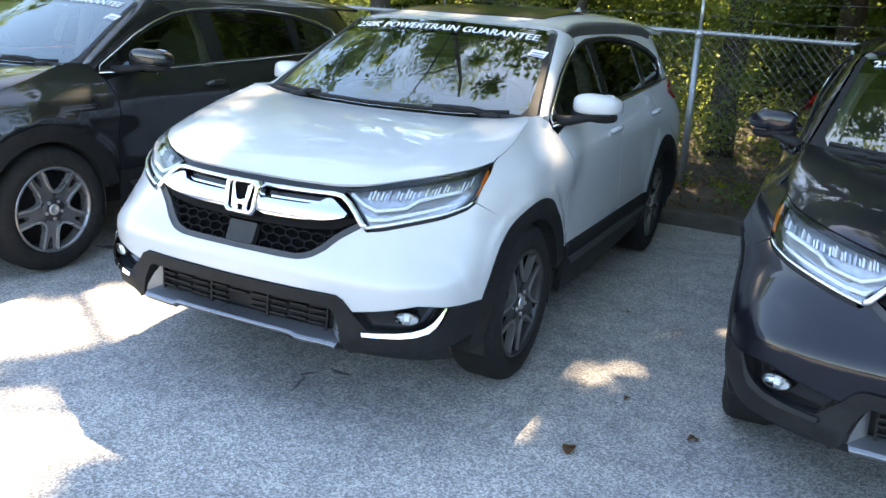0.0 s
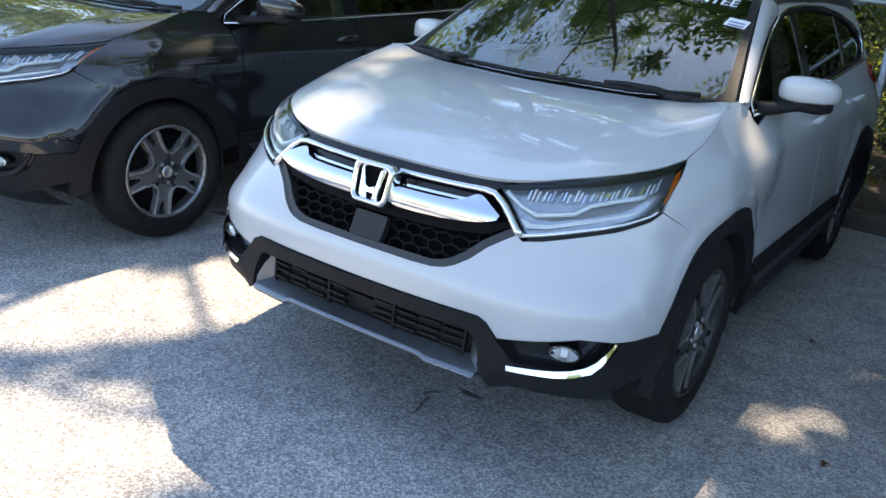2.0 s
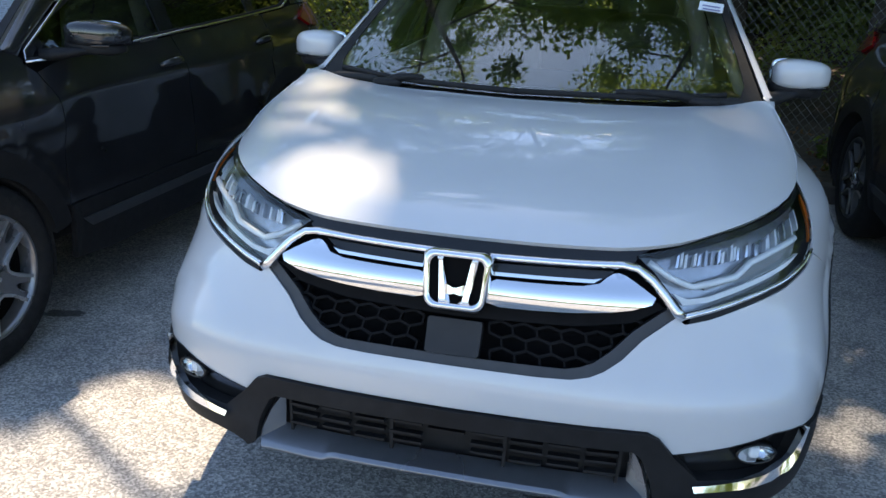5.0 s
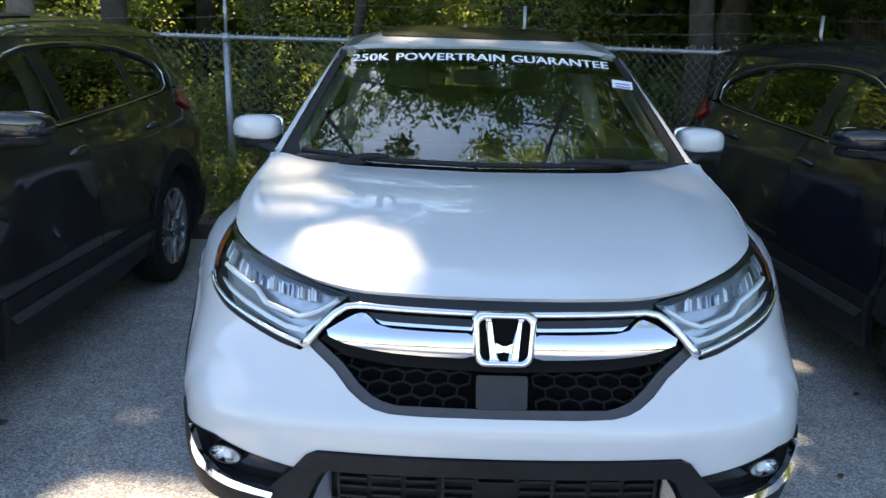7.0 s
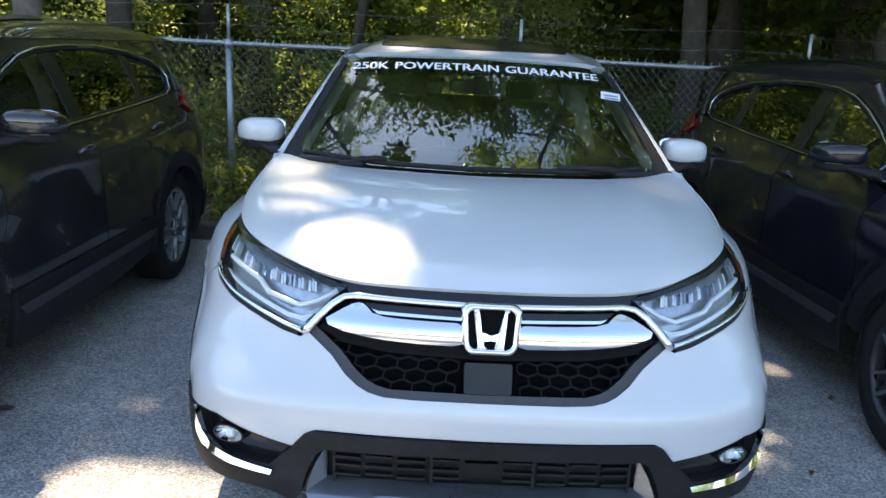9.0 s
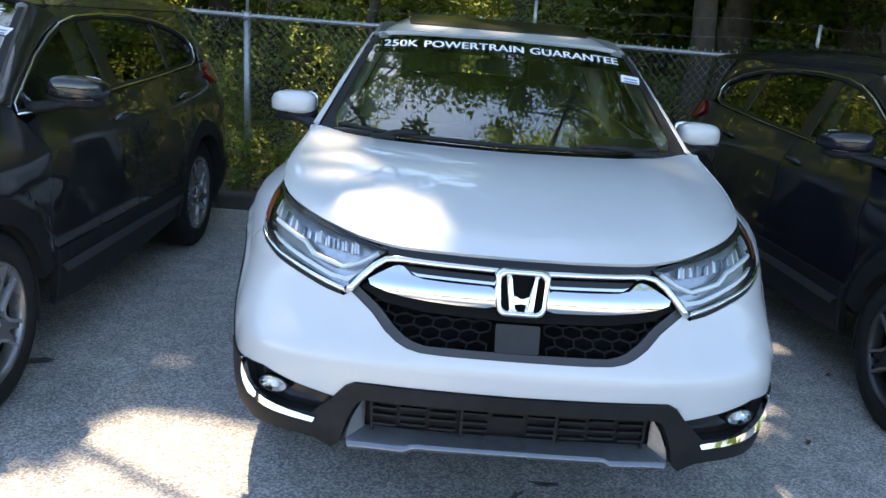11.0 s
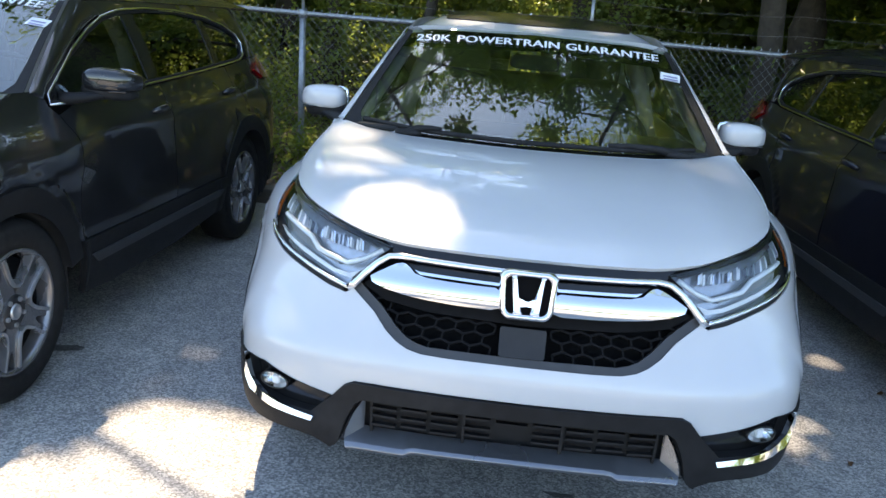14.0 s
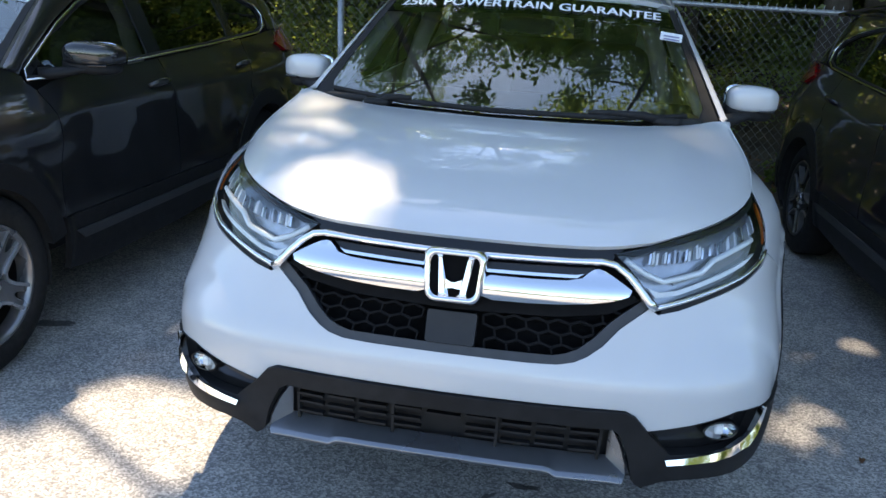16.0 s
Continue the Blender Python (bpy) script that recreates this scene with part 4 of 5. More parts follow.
def add_flank(car, side):
    def pane(y0, y1):
        """The part of the window outline between two upright lines."""
        top = lambda y: float(np.interp(y, [p[0] for p in WIN_TOP], [p[1] for p in WIN_TOP]))
        low = lambda y: float(np.interp(y, [p[0] for p in WIN_LOW[::-1]], [p[1] for p in WIN_LOW[::-1]]))
        ys = [y0 + (y1 - y0) * i / 12 for i in range(13)]
        return [(y, low(y) + 0.004) for y in ys] + [(y, top(y) - 0.012) for y in ys[::-1]]

    f1 = flank([(0.485, 0.846)]) + flank(arch_pts(ARCH_F, 133, 24, 26)) + flank([(1.285, 0.553), (1.30, 0.60), (1.315, 0.9), (1.30, 1.10), (1.262, 1.135), (1.262, 1.16), (1.19, 1.20)] + [(p.y, p.z) for p in (hood_skin(1.0, k / 10) for k in range(10, 0, -1))])
    f1 += [(1.008, 1.062), (1.003, 1.02), (0.968, 0.953), (0.958, 0.926)]
    sheet("fender", f1, WHITE, car, side, label="")
    belt = lambda y: float(np.interp(y, [p[0] for p in WIN_LOW[::-1]], [p[1] for p in WIN_LOW[::-1]])) - 0.012
    d1 = flank([(1.292, 0.553), (1.70, 0.55), (2.32, 0.546), (2.345, 0.7), (2.35, 1.0), (2.35, belt(2.35)), (1.9, belt(1.9)), (1.45, belt(1.45)), (1.308, 1.10), (1.322, 0.9), (1.307, 0.6)])
    d2 = flank([(2.328, 0.546), (2.6, 0.545), (3.08, 0.543)] + arch_pts(HUB_R, 157, 118, 8) + [(3.34, 0.95), (3.42, 1.1), (3.44, belt(3.44)), (2.9, belt(2.9)), (2.357, belt(2.357)), (2.357, 1.0), (2.352, 0.7)])
    for k, d in enumerate((d1, d2)):
        door = sheet("front_door" if k == 0 else "rear_door", d, WHITE, car, side)
        hy = 2.12 if k == 0 else 3.18
        hz = 1.035 + 0.02 * k
        bm = bmesh.new()
        sk = skin_side(side)
        pts = []
        for i in range(9):
            t = i / 8
            q = (u_at(hy + 0.2 * t, hz), hz + 0.004 * t)
            pts.append(sk(*q) + normal_at(sk, *q) * side * (0.004 + 0.034 * math.sin(math.pi * t) ** 0.5))
        tube(bm, pts, [0.008 + 0.008 * math.sin(math.pi * i / 8) ** 0.5 for i in range(9)], 8, 1.3)
        part("door_handle", bm, WHITE, door, "", True)
    rear = flank(arch_pts(HUB_R, 116, 22, 22) + [(4.0, 0.55)]) + [(5.15, 0.56), (5.86, 0.57), (5.86, 1.24), (5.2, 1.24)] + flank([(3.98, 1.24), (3.90, 1.238), (3.75, belt(3.75)), (3.448, belt(3.448)), (3.428, 1.1), (3.348, 0.95)])
    sheet("rear_quarter", rear, WHITE, car, side, du=0.05, dv=0.05)
    top = flank(WIN_TOP[5:] + [(3.965, 1.325), (3.93, 1.25)]) + [(5.2, 1.244), (5.3, 1.40), (5.05, 1.50), (4.95, 1.585)] + flank([(3.9, 1.585), (3.0, 1.585), (2.1, 1.585), (1.95, 1.56), (2.0, 1.53)])
    sheet("roof_side", top, WHITE, car, side, rim=0.01)
    # arch cladding and rocker
    for hub, nm in ((ARCH_F, "arch_cladding"), (HUB_R, "arch_cladding")):
        a0, a1 = (186, 12) if hub == ARCH_F else (168, -20)
        ring = arch_pts(hub, a0, a1, 30, ARCH + 0.004) + arch_pts(hub, a1, a0, 30, 0.41)
        sheet(nm, flank(ring), PLASTIC, car, side, off=0.005, rim=0.05, du=0.05, dv=0.05, label="matt black wheel-arch cladding")
        liner = bmesh.new()
        for i in range(25):
            a = radians(-15 + 210 * i / 24)
            for x in (0.93, 0.55):
                liner.verts.new((x * side, hub + 0.41 * math.cos(a), HUB_Z + 0.41 * math.sin(a)))
        liner.verts.ensure_lookup_table()
        for i in range(24):
            liner.faces.new([liner.verts[j] for j in (2 * i, 2 * i + 1, 2 * i + 3, 2 * i + 2)])
        part("wheel_well", liner, DARK, car, "dark wheel well", True)
    rock = flank([(1.29, 0.55), (1.7, 0.547), (2.4, 0.543), (3.07, 0.54), (3.05, 0.42), (3.04, 0.33), (2.4, 0.27), (1.6, 0.27), (1.33, 0.30), (1.31, 0.42)])
    sheet("rocker_panel", rock, PLASTIC, car, side, off=0.012, rim=0.03, label="matt black sill cladding")
    mould = flank([(1.36, 0.475), (3.0, 0.47), (2.97, 0.43), (1.42, 0.43)])
    sheet("sill_strip", mould, GREYPLASTIC, car, side, off=0.022, rim=0.012, label="dark grey sill moulding")
    rb = flank([(3.98, 0.55), (4.0, 0.35)]) + [(5.0, 0.33), (5.86, 0.33), (5.86, 0.565), (5.15, 0.555)]
    sheet("rear_bumper", rb, PLASTIC, car, side, off=0.012, rim=0.02, du=0.06, dv=0.06, label="matt black rear bumper")
    # windows
    sheet("front_window", flank(pane(1.42, 2.30)), TINTED, car, side, off=-0.012, rim=0.004, label="tinted front side window").visible_shadow = False
    sheet("rear_window", flank(pane(2.42, 3.30)), PRIVACY, car, side, off=-0.012, rim=0.004, label="dark privacy glass rear window")
    sheet("quarter_window", flank(pane(3.38, 3.86)), PRIVACY, car, side, off=-0.012, rim=0.004, label="dark quarter window")
    for y0, y1, nm in ((2.29, 2.43, "door_pillar"), (3.29, 3.39, "door_pillar"), (1.275, 1.43, "mirror_sail")):
        sheet(nm, flank(pane(y0, y1)), GLOSSBLACK, car, side, off=-0.008, rim=0.01, label="gloss black pillar trim")
    outline = WIN_TOP + WIN_LOW
    fl = [(u_at(y, z), z) for y, z in outline]
    bm = bmesh.new()
    tube(bm, along_skin(fl, 0.003, side, 0.04), 0.0075, 6, closed=True)
    part("window_trim", bm, CHROME, car, "thin chrome window trim", True)
    bm = bmesh.new()
    tube(bm, along_skin([(u_at(y, z), z) for y, z in shrink(outline, 0.012)], -0.006, side, 0.05), 0.008, 6, closed=True)
    part("window_seal", bm, PLASTIC, car, "black rubber window seal", True)
    # A-pillar between windscreen and side window
    A, Bc = [], []
    n = 16
    wt = lambda y: float(np.interp(y, [p[0] for p in WIN_TOP], [p[1] for p in WIN_TOP]))
    for i in range(n + 1):
        t = i / n
        z = 1.19 + (SCREEN_TOP + 0.006 - 1.19) * t
        x = screen_edge(z) + 0.012
        A.append(Vector((x * side, screen_skin(x, z).y + 0.004, z)))
        y = 1.20 + 0.86 * t
        zb = 1.185 if t == 0 else max(1.165, wt(y + 0.02) + 0.008)
        q = skin(u_at(y, zb), zb)
        Bc.append(Vector((q.x * side, q.y, q.z)))
    bm = bmesh.new()
    cols = 8
    grid = []
    for a, b in zip(A, Bc):
        out = Vector((side * 0.8, -0.35, 0.45)).normalized()
        grid.append([bm.verts.new(a.lerp(b, j / cols) + out * 0.022 * 4 * (j / cols) * (1 - j / cols)) for j in range(cols + 1)])
    for r, s2 in zip(grid, grid[1:]):
        for j in range(cols):
            bm.faces.new((r[j], s2[j], s2[j + 1], r[j + 1]) if side > 0 else (r[j], r[j + 1], s2[j + 1], s2[j]))
    bmesh.ops.recalc_face_normals(bm, faces=bm.faces[:])
    part("windscreen_pillar", bm, WHITE, car, "", True)
    # mirror
    arm = bmesh.new()
    tube(arm, [(side * 0.80, 1.40, 1.155), (side * 0.86, 1.44, 1.16), (side * 0.92, 1.50, 1.172), (side * 0.98, 1.54, 1.18)], [0.05, 0.042, 0.034, 0.03], 10, 0.6)
    mirror = part("door_mirror", arm, PLASTIC, car, "door mirror on a black stalk", True)
    cap = pebble(0.112, 0.072, 0.057, (side * 0.965, 1.545, 1.240), 0.58, 0.62)
    for v in cap.verts:
        o = (v.co.x * side - 0.955) / 0.112
        v.co.y += 0.05 * max(0, o) ** 2 + 0.02 * o
        v.co.z += -0.012 * o - (0.012 * max(0, -o))
        v.co.z = max(v.co.z, 1.196 + 0.006 * o)
    part("mirror_cap", cap, WHITE, mirror, "", True)
    low = pebble(0.105, 0.066, 0.03, (side * 0.95, 1.55, 1.185), 0.62, 0.6)
    for v in low.verts:
        o = (v.co.x * side - 0.95) / 0.105
        v.co.y += 0.05 * max(0, o) ** 2 + 0.02 * o
        v.co.z += -0.01 * o
    part("mirror_base", low, PLASTIC, mirror, "black lower mirror shell", True)
    sig = block((0.075, 0.012, 0.008), (side * 1.015, 1.505, 1.196), 0.003, turn=pose(0, 0, 0, 0, 0, side * 28))
    part("mirror_signal", sig, GLOSSBLACK, mirror, "slim turn-signal strip")
    face = pebble(0.10, 0.006, 0.055, (side * 0.955, 1.628, 1.235), 0.5, 0.5, 16, 8)
    part("mirror_glass", face, CHROME, mirror, "mirror glass", True)
    # tail lamp
    lampo = [(4.60, 1.155), (4.70, 1.205), (4.80, 1.232), (5.25, 1.235), (5.25, 1.09), (4.86, 1.085), (4.70, 1.10)]
    tail = sheet("tail_lamp", lampo, TAILRED, car, side, off=0.022, rim=0.02, du=0.05, dv=0.05, label="red tail lamp")
    # roof rail
    bm = bmesh.new()
    pts, rad = [], []
    for i in range(30):
        t = i / 29
        y = 1.90 + 2.05 * t
        lift = sstep(0, 0.13, t) * (1 - sstep(0.86, 1, t))
        pts.append((side * (0.622 - 0.012 * lift), y, 1.572 + 0.026 * lift + 0.028 * math.sin(math.pi * t)))
        rad.append(0.012 + 0.004 * sstep(0, 0.06, t) * (1 - sstep(0.94, 1, t)))
    tube(bm, pts, rad, 10, 1.1)
    rail = part("roof_rail", bm, GREYRAIL, car, "satin grey roof rail", True)
    bm = bmesh.new()
    rows = []
    for x, y, z in pts[1:-1]:
        rows.append([bm.verts.new((x + side * dx, y, z + dz)) for dx, dz in ((0.016, -0.006), (0.02, -0.055), (-0.02, -0.055), (-0.016, -0.006))])
    for a, c in zip(rows, rows[1:]):
        for k in range(3):
            bm.faces.new((a[k], c[k], c[k + 1], a[k + 1]))
    bmesh.ops.recalc_face_normals(bm, faces=bm.faces[:])
    part("rail_foot", bm, GREYRAIL, rail, "black rail base on the roof edge")


def screen_text(words, wide):
    """White lettering along the screen's top edge, a mesh for each word."""
    bpy.context.view_layer.update()
    out, at = [], 0.0
    for word in words:
        cu = bpy.data.curves.new("letters", "FONT")
        cu.body, cu.size, cu.offset, cu.space_character = word, 0.075, 0.0, 1.02
        tmp = bpy.data.objects.new("letters", cu)
        scene.collection.objects.link(tmp)
        me = bpy.data.meshes.new_from_object(tmp.evaluated_get(bpy.context.evaluated_depsgraph_get()))
        bpy.data.objects.remove(tmp)
        bm = bmesh.new()
        bm.from_mesh(me)
        bmesh.ops.triangulate(bm, faces=bm.faces[:])
        bmesh.ops.subdivide_edges(bm, edges=[ed for ed in bm.edges if ed.calc_length() > 0.02], cuts=1)
        x0, x1 = min(v.co.x for v in bm.verts), max(v.co.x for v in bm.verts)
        for k in (-1, 1):
            twin = bmesh.ops.duplicate(bm, geom=bm.verts[:] + bm.edges[:] + bm.faces[:] if k < 0 else [g for g in bm.verts[:] + bm.edges[:] + bm.faces[:] if not g.tag])
            for g in twin["geom"]:
                g.tag = True
                if isinstance(g, bmesh.types.BMVert):
                    g.co += Vector((0.0038 * k, 0.0016 * k, 0.0004 * (k + 2)))
        out.append((bm, at - x0))
        at += x1 - x0 + 0.034
    total = at - 0.034
    k = wide / total
    for bm, shift in out:
        for v in bm.verts:
            x, h = (v.co.x + shift - total / 2) * k, v.co.y
            z = 1.5405 - 0.022 * (x / 0.6) ** 2 + h * 0.53
            v.co = screen_skin(x, z) + normal_at(screen_skin, x, z) * (0.006 + v.co.z)
    return [bm for bm, shift in out]


def add_top(car):
    hood = [(-1, 0), (1, 0), (1, 1), (-1, 1)]
    bon = part("bonnet", patch_mesh(hood, hood_skin, 0.05, 0.05, 0, 0.012), WHITE, car, "")
    und = [(-0.95, 0.02), (0.95, 0.02), (0.95, 0.98), (-0.95, 0.98)]
    part("bonnet_liner", patch_mesh(und, hood_skin, 0.1, 0.1, -0.03, 0), DARK, bon, "dark bonnet underside")
    # cowl
    bm = bmesh.new()
    rows = []
    for i in range(31):
        x = -0.75 + 1.5 * i / 30
        hx, hy, hz = HOODREAR(min(1, abs(x) / 0.78))
        q = screen_skin(x, SCREEN_LOW - 0.01)
        rows.append((bm.verts.new((x, hy - 0.03, hz - 0.03)), bm.verts.new((x, q.y + 0.06, q.z - 0.008))))
    for a, b in zip(rows, rows[1:]):
        bm.faces.new((a[0], b[0], b[1], a[1]))
    part("cowl", bm, PLASTIC, car, "black plastic cowl below the windscreen")
    e = screen_edge
    g = [(-e(SCREEN_LOW), SCREEN_LOW), (e(SCREEN_LOW), SCREEN_LOW), (e(1.3), 1.3), (e(1.45), 1.45), (e(SCREEN_TOP - 0.01), SCREEN_TOP - 0.01), (0.4, SCREEN_TOP + 0.014), (0, SCREEN_TOP + 0.026), (-0.4, SCREEN_TOP + 0.014), (-e(SCREEN_TOP - 0.01), SCREEN_TOP - 0.01), (-e(1.45), 1.45), (-e(1.3), 1.3)]
    wind = shadowless(part("windscreen", patch_mesh(g, screen_skin, 0.05, 0.04, 0, 0), GLASS, car, "clear windscreen with white lettering"))
    band = [(-e(1.50) + 0.02, 1.497), (0, 1.527), (e(1.50) - 0.02, 1.497), (e(SCREEN_TOP - 0.02) - 0.01, SCREEN_TOP - 0.02), (0.4, SCREEN_TOP + 0.008), (0, SCREEN_TOP + 0.02), (-0.4, SCREEN_TOP + 0.008), (-e(SCREEN_TOP - 0.02) + 0.01, SCREEN_TOP - 0.02)]
    part("shade_band", patch_mesh(band, screen_skin, 0.05, 0.02, -0.004, 0), BANDM, wind, "black shade band along the top")
    for sd in (1, -1):
        edge = [(e(1.162) * sd, 1.162), (e(1.3) * sd, 1.3), (e(1.45) * sd, 1.45), (e(1.565) * sd, 1.565), ((e(1.565) - 0.026) * sd, 1.565), ((e(1.45) - 0.028) * sd, 1.45), ((e(1.3) - 0.032) * sd, 1.3), ((e(1.225) - 0.042) * sd, 1.225), ((e(1.19) - 0.075) * sd, 1.19), ((e(1.168) - 0.16) * sd, 1.168), ((e(1.162) - 0.16) * sd, 1.162)]
        part("screen_border", patch_mesh(edge, screen_skin, 0.05, 0.03, 0.002, 0.003), PLASTIC, wind, "black ceramic border")
    words = ("250K", "POWERTRAIN", "GUARANTEE")
    for word, bm in zip(words, screen_text(words, 1.125)):
        part("lettering", bm, DECAL, wind, "white lettering reading " + word)
    st = [(0.565, 1.482), (0.655, 1.472), (0.648, 1.442), (0.558, 1.452)]
    note = part("sticker", patch_mesh(st, screen_skin, 0.05, 0.05, 0.003, 0), DECAL, wind, "small white paper sticker")
    for k in range(2):
        z = 1.468 - 0.011 * k
        ln = [(0.575, z), (0.64, z - 0.007), (0.638, z - 0.012), (0.573, z - 0.005)]
        part("print_line", patch_mesh(ln, screen_skin, 0.05, 0.05, 0.005, 0), INK, note, "faint printed line")
    # wipers: flat blades parked along the cowl, arms on thick pivot covers
    for x0, x1, px in ((-0.70, -0.02, -0.50), (-0.06, 0.66, 0.585)):
        bm = bmesh.new()
        pts = []
        for i in range(15):
            t = i / 14
            x = x0 + (x1 - x0) * t
            z = 1.176 + 0.020 * sstep(0.35, 0.78, abs(x)) + 0.003 * math.sin(math.pi * t)
            pts.append(screen_skin(x, z) + normal_at(screen_skin, x, z) * 0.013)
        tube(bm, pts, 0.0065, 6, 1.7)
        wiper = part("wiper", bm, PLASTIC, car, "black windscreen wiper", True)
        hx, hy, hz = HOODREAR(abs(px) / 0.78)
        root = Vector((px, hy + 0.015, hz + 0.008))
        mid = (x0 + x1) / 2
        end = screen_skin(mid, 1.183) + normal_at(screen_skin, mid, 1.183) * 0.026
        bm = bmesh.new()
        tube(bm, [root, root.lerp(end, 0.3) + Vector((0, 0, 0.012)), root.lerp(end, 0.7) + Vector((0, 0, 0.008)), end], [0.013, 0.011, 0.008, 0.006], 8, 1.4)
        part("wiper_arm", bm, PLASTIC, wiper, "", True)
        part("pivot_cover", pebble(0.055, 0.024, 0.015, root, 0.7, 0.7, 16, 8), PLASTIC, wiper, "black pivot cover", True)
    # roof, sunroof, fin
    rp = [(-0.615, 0), (0.615, 0), (0.615, 1), (-0.615, 1)]
    roof = part("roof", patch_mesh(rp, roof_skin, 0.05, 0.02, 0, 0.02), WHITE, car, "")
    sr = chaikin([(-0.47, 0.078), (-0.43, 0.060), (0, 0.053), (0.43, 0.060), (0.47, 0.078), (0.47, 0.42), (-0.47, 0.42)], 1)
    part("sunroof", patch_mesh(sr, roof_skin, 0.05, 0.02, 0.006, 0.008), GLOSSBLACK, roof, "dark glass sunroof")
    bm = bmesh.new()
    base = roof_skin(0, 0.86)
    ring = [(-0.03, -0.10, 0), (0.03, -0.10, 0), (0.035, 0.07, -0.01), (-0.035, 0.07, -0.01)]
    v = [bm.verts.new(base + Vector(p)) for p in ring] + [bm.verts.new(base + Vector((sx * 0.006, 0.05 - 0.02 * k, 0.07))) for k, sx in ((0, 1), (0, -1), (1, 0))]
    bmesh.ops.convex_hull(bm, input=bm.verts[:])
    part("antenna_fin", bm, WHITE, roof, "")
    bg = [(4.98, 1.25), (5.86, 1.25), (5.86, 1.56), (5.05, 1.54), (5.28, 1.42)]
    for sd in (1, -1):
        sheet("tailgate_glass", bg, PRIVACY, car, sd, off=-0.006, rim=0.004, du=0.06, dv=0.06, label="dark rear screen")


def add_inside(car):
    tub = bmesh.new()
    block((1.62, 3.5, 0.30), (0, 2.55, 0.60), 0.05, 2, tub)
    block((1.2, 3.6, 0.28), (0, 2.2, 0.38), 0.05, 2, tub)
    block((1.16, 0.7, 0.45), (0, 0.55, 0.62), 0.05, 2, tub)
    block((1.60, 0.3, 0.55), (0, 4.2, 0.85), 0.05, 2, tub)
    part("underbody", tub, DARK, car, "dark floor pan and engine bay")
    cab = part("cabin", block((1.5, 0.42, 0.26), (0, 1.42, 1.05), 0.06, 3), DASH, car, "dark dashboard", True)
    bin_ = block((1.44, 0.5, 0.03), (0, 1.32, 1.18), 0.012, 2, turn=None)
    part("dash_top", bin_, DASH, cab, "", True)
    bm = bmesh.new()
    ring = [Vector((0.37 + 0.185 * math.cos(a), 1.66 + 0.07 * math.sin(a), 1.13 + 0.17 * math.sin(a))) for a in (2 * math.pi * i / 28 for i in range(28))]
    tube(bm, ring, 0.016, 8, closed=True)
    wheel = part("steering_wheel", bm, DASH, cab, "dark steering wheel", True)
    part("steering_boss", pebble(0.07, 0.03, 0.06, (0.37, 1.65, 1.125)), DASH, wheel, "", True)
    for x in (-0.37, 0.37):
        back = pebble(0.25, 0.10, 0.36, (x, 2.42, 1.02), 0.5, 0.5)
        for v in back.verts:
            v.co.y += 0.25 * (v.co.z - 1.0)
        seat = part("seat", back, SEATM, cab, "grey leather seat", True)
        part("headrest", pebble(0.14, 0.06, 0.10, (x, 2.60, 1.43), 0.5, 0.5), SEATM, seat, "", True)
    part("rear_seat", pebble(0.66, 0.12, 0.34, (0, 3.45, 1.0), 0.3, 0.4), SEATM, cab, "grey rear bench", True)
    for x in (-0.42, 0.42):
        part("headrest", pebble(0.12, 0.05, 0.09, (x, 3.6, 1.38), 0.5, 0.5), SEATM, cab, "", True)
    m = part("inside_mirror", pebble(0.12, 0.02, 0.035, (0, 1.72, 1.47), 0.5, 0.5), DASH, cab, "rear-view mirror", True)
    lin = [(-0.60, 0.03), (0.60, 0.03), (0.60, 0.97), (-0.60, 0.97)]
    part("headlining", patch_mesh(lin, roof_skin, 0.1, 0.05, -0.03, 0), BEIGE, cab, "beige headlining")
    for sd in (1, -1):
        bm = bmesh.new()
        tube(bm, [screen_skin((screen_edge(z) - 0.04) * sd, z) + Vector((0, 0.07, -0.01)) for z in (1.19, 1.3, 1.4, 1.5, 1.57)], 0.032, 8)
        part("inner_pillar", bm, BEIGE, cab, "beige pillar trim", True)
        bm = bmesh.new()
        tube(bm, [(0.68 * sd, 2.38, 1.10), (0.61 * sd, 2.38, 1.35), (0.52 * sd, 2.36, 1.55)], 0.045, 8, 1.0)
        part("inner_pillar", bm, BEIGE, cab, "beige pillar trim", True)


def make_suv():
    car = tagged(new("suv"), "white compact SUV with chrome grille and black lower cladding", "car", "parked suvs")
    car.empty_display_size = 0.3
    add_front(car)
    both(lambda sd: add_headlight(car, sd))
    add_top(car)
    both(lambda sd: add_flank(car, sd))
    add_inside(car)
    for sd in (1, -1):
        for y in (HUB_F, HUB_R):
            add_wheel(car, sd, y)
    return car


# ---------------- ground ----------------
bm = bmesh.new()
bmesh.ops.create_grid(bm, x_segments=8, y_segments=8, size=1500)
ground = tagged(part("ground", bm, SOIL), "brown soil with leaf litter reaching to the horizon", "ground", kind="structure")
ground.location.z = -0.03
KERB = 4.50
bm = bmesh.new()
bmesh.ops.create_grid(bm, x_segments=60, y_segments=60, size=0.5)
for v in bm.verts:
    v.co = Vector((v.co.x * 120, KERB - 31 + v.co.y * 62, 0))
road = tagged(part("parking_lot", bm, ASPHALT), "worn grey asphalt with pale stone speckle", "asphalt", kind="structure")

# ---------------- cars ----------------
suv = make_suv()


def repaint(car, paint, label):
    tagged(car, label)
    for o in car.children_recursive:
        if o.type == "MESH" and o.data.materials and o.data.materials[0] == WHITE:
            o.material_slots[0].link = "OBJECT"
            o.material_slots[0].material = paint


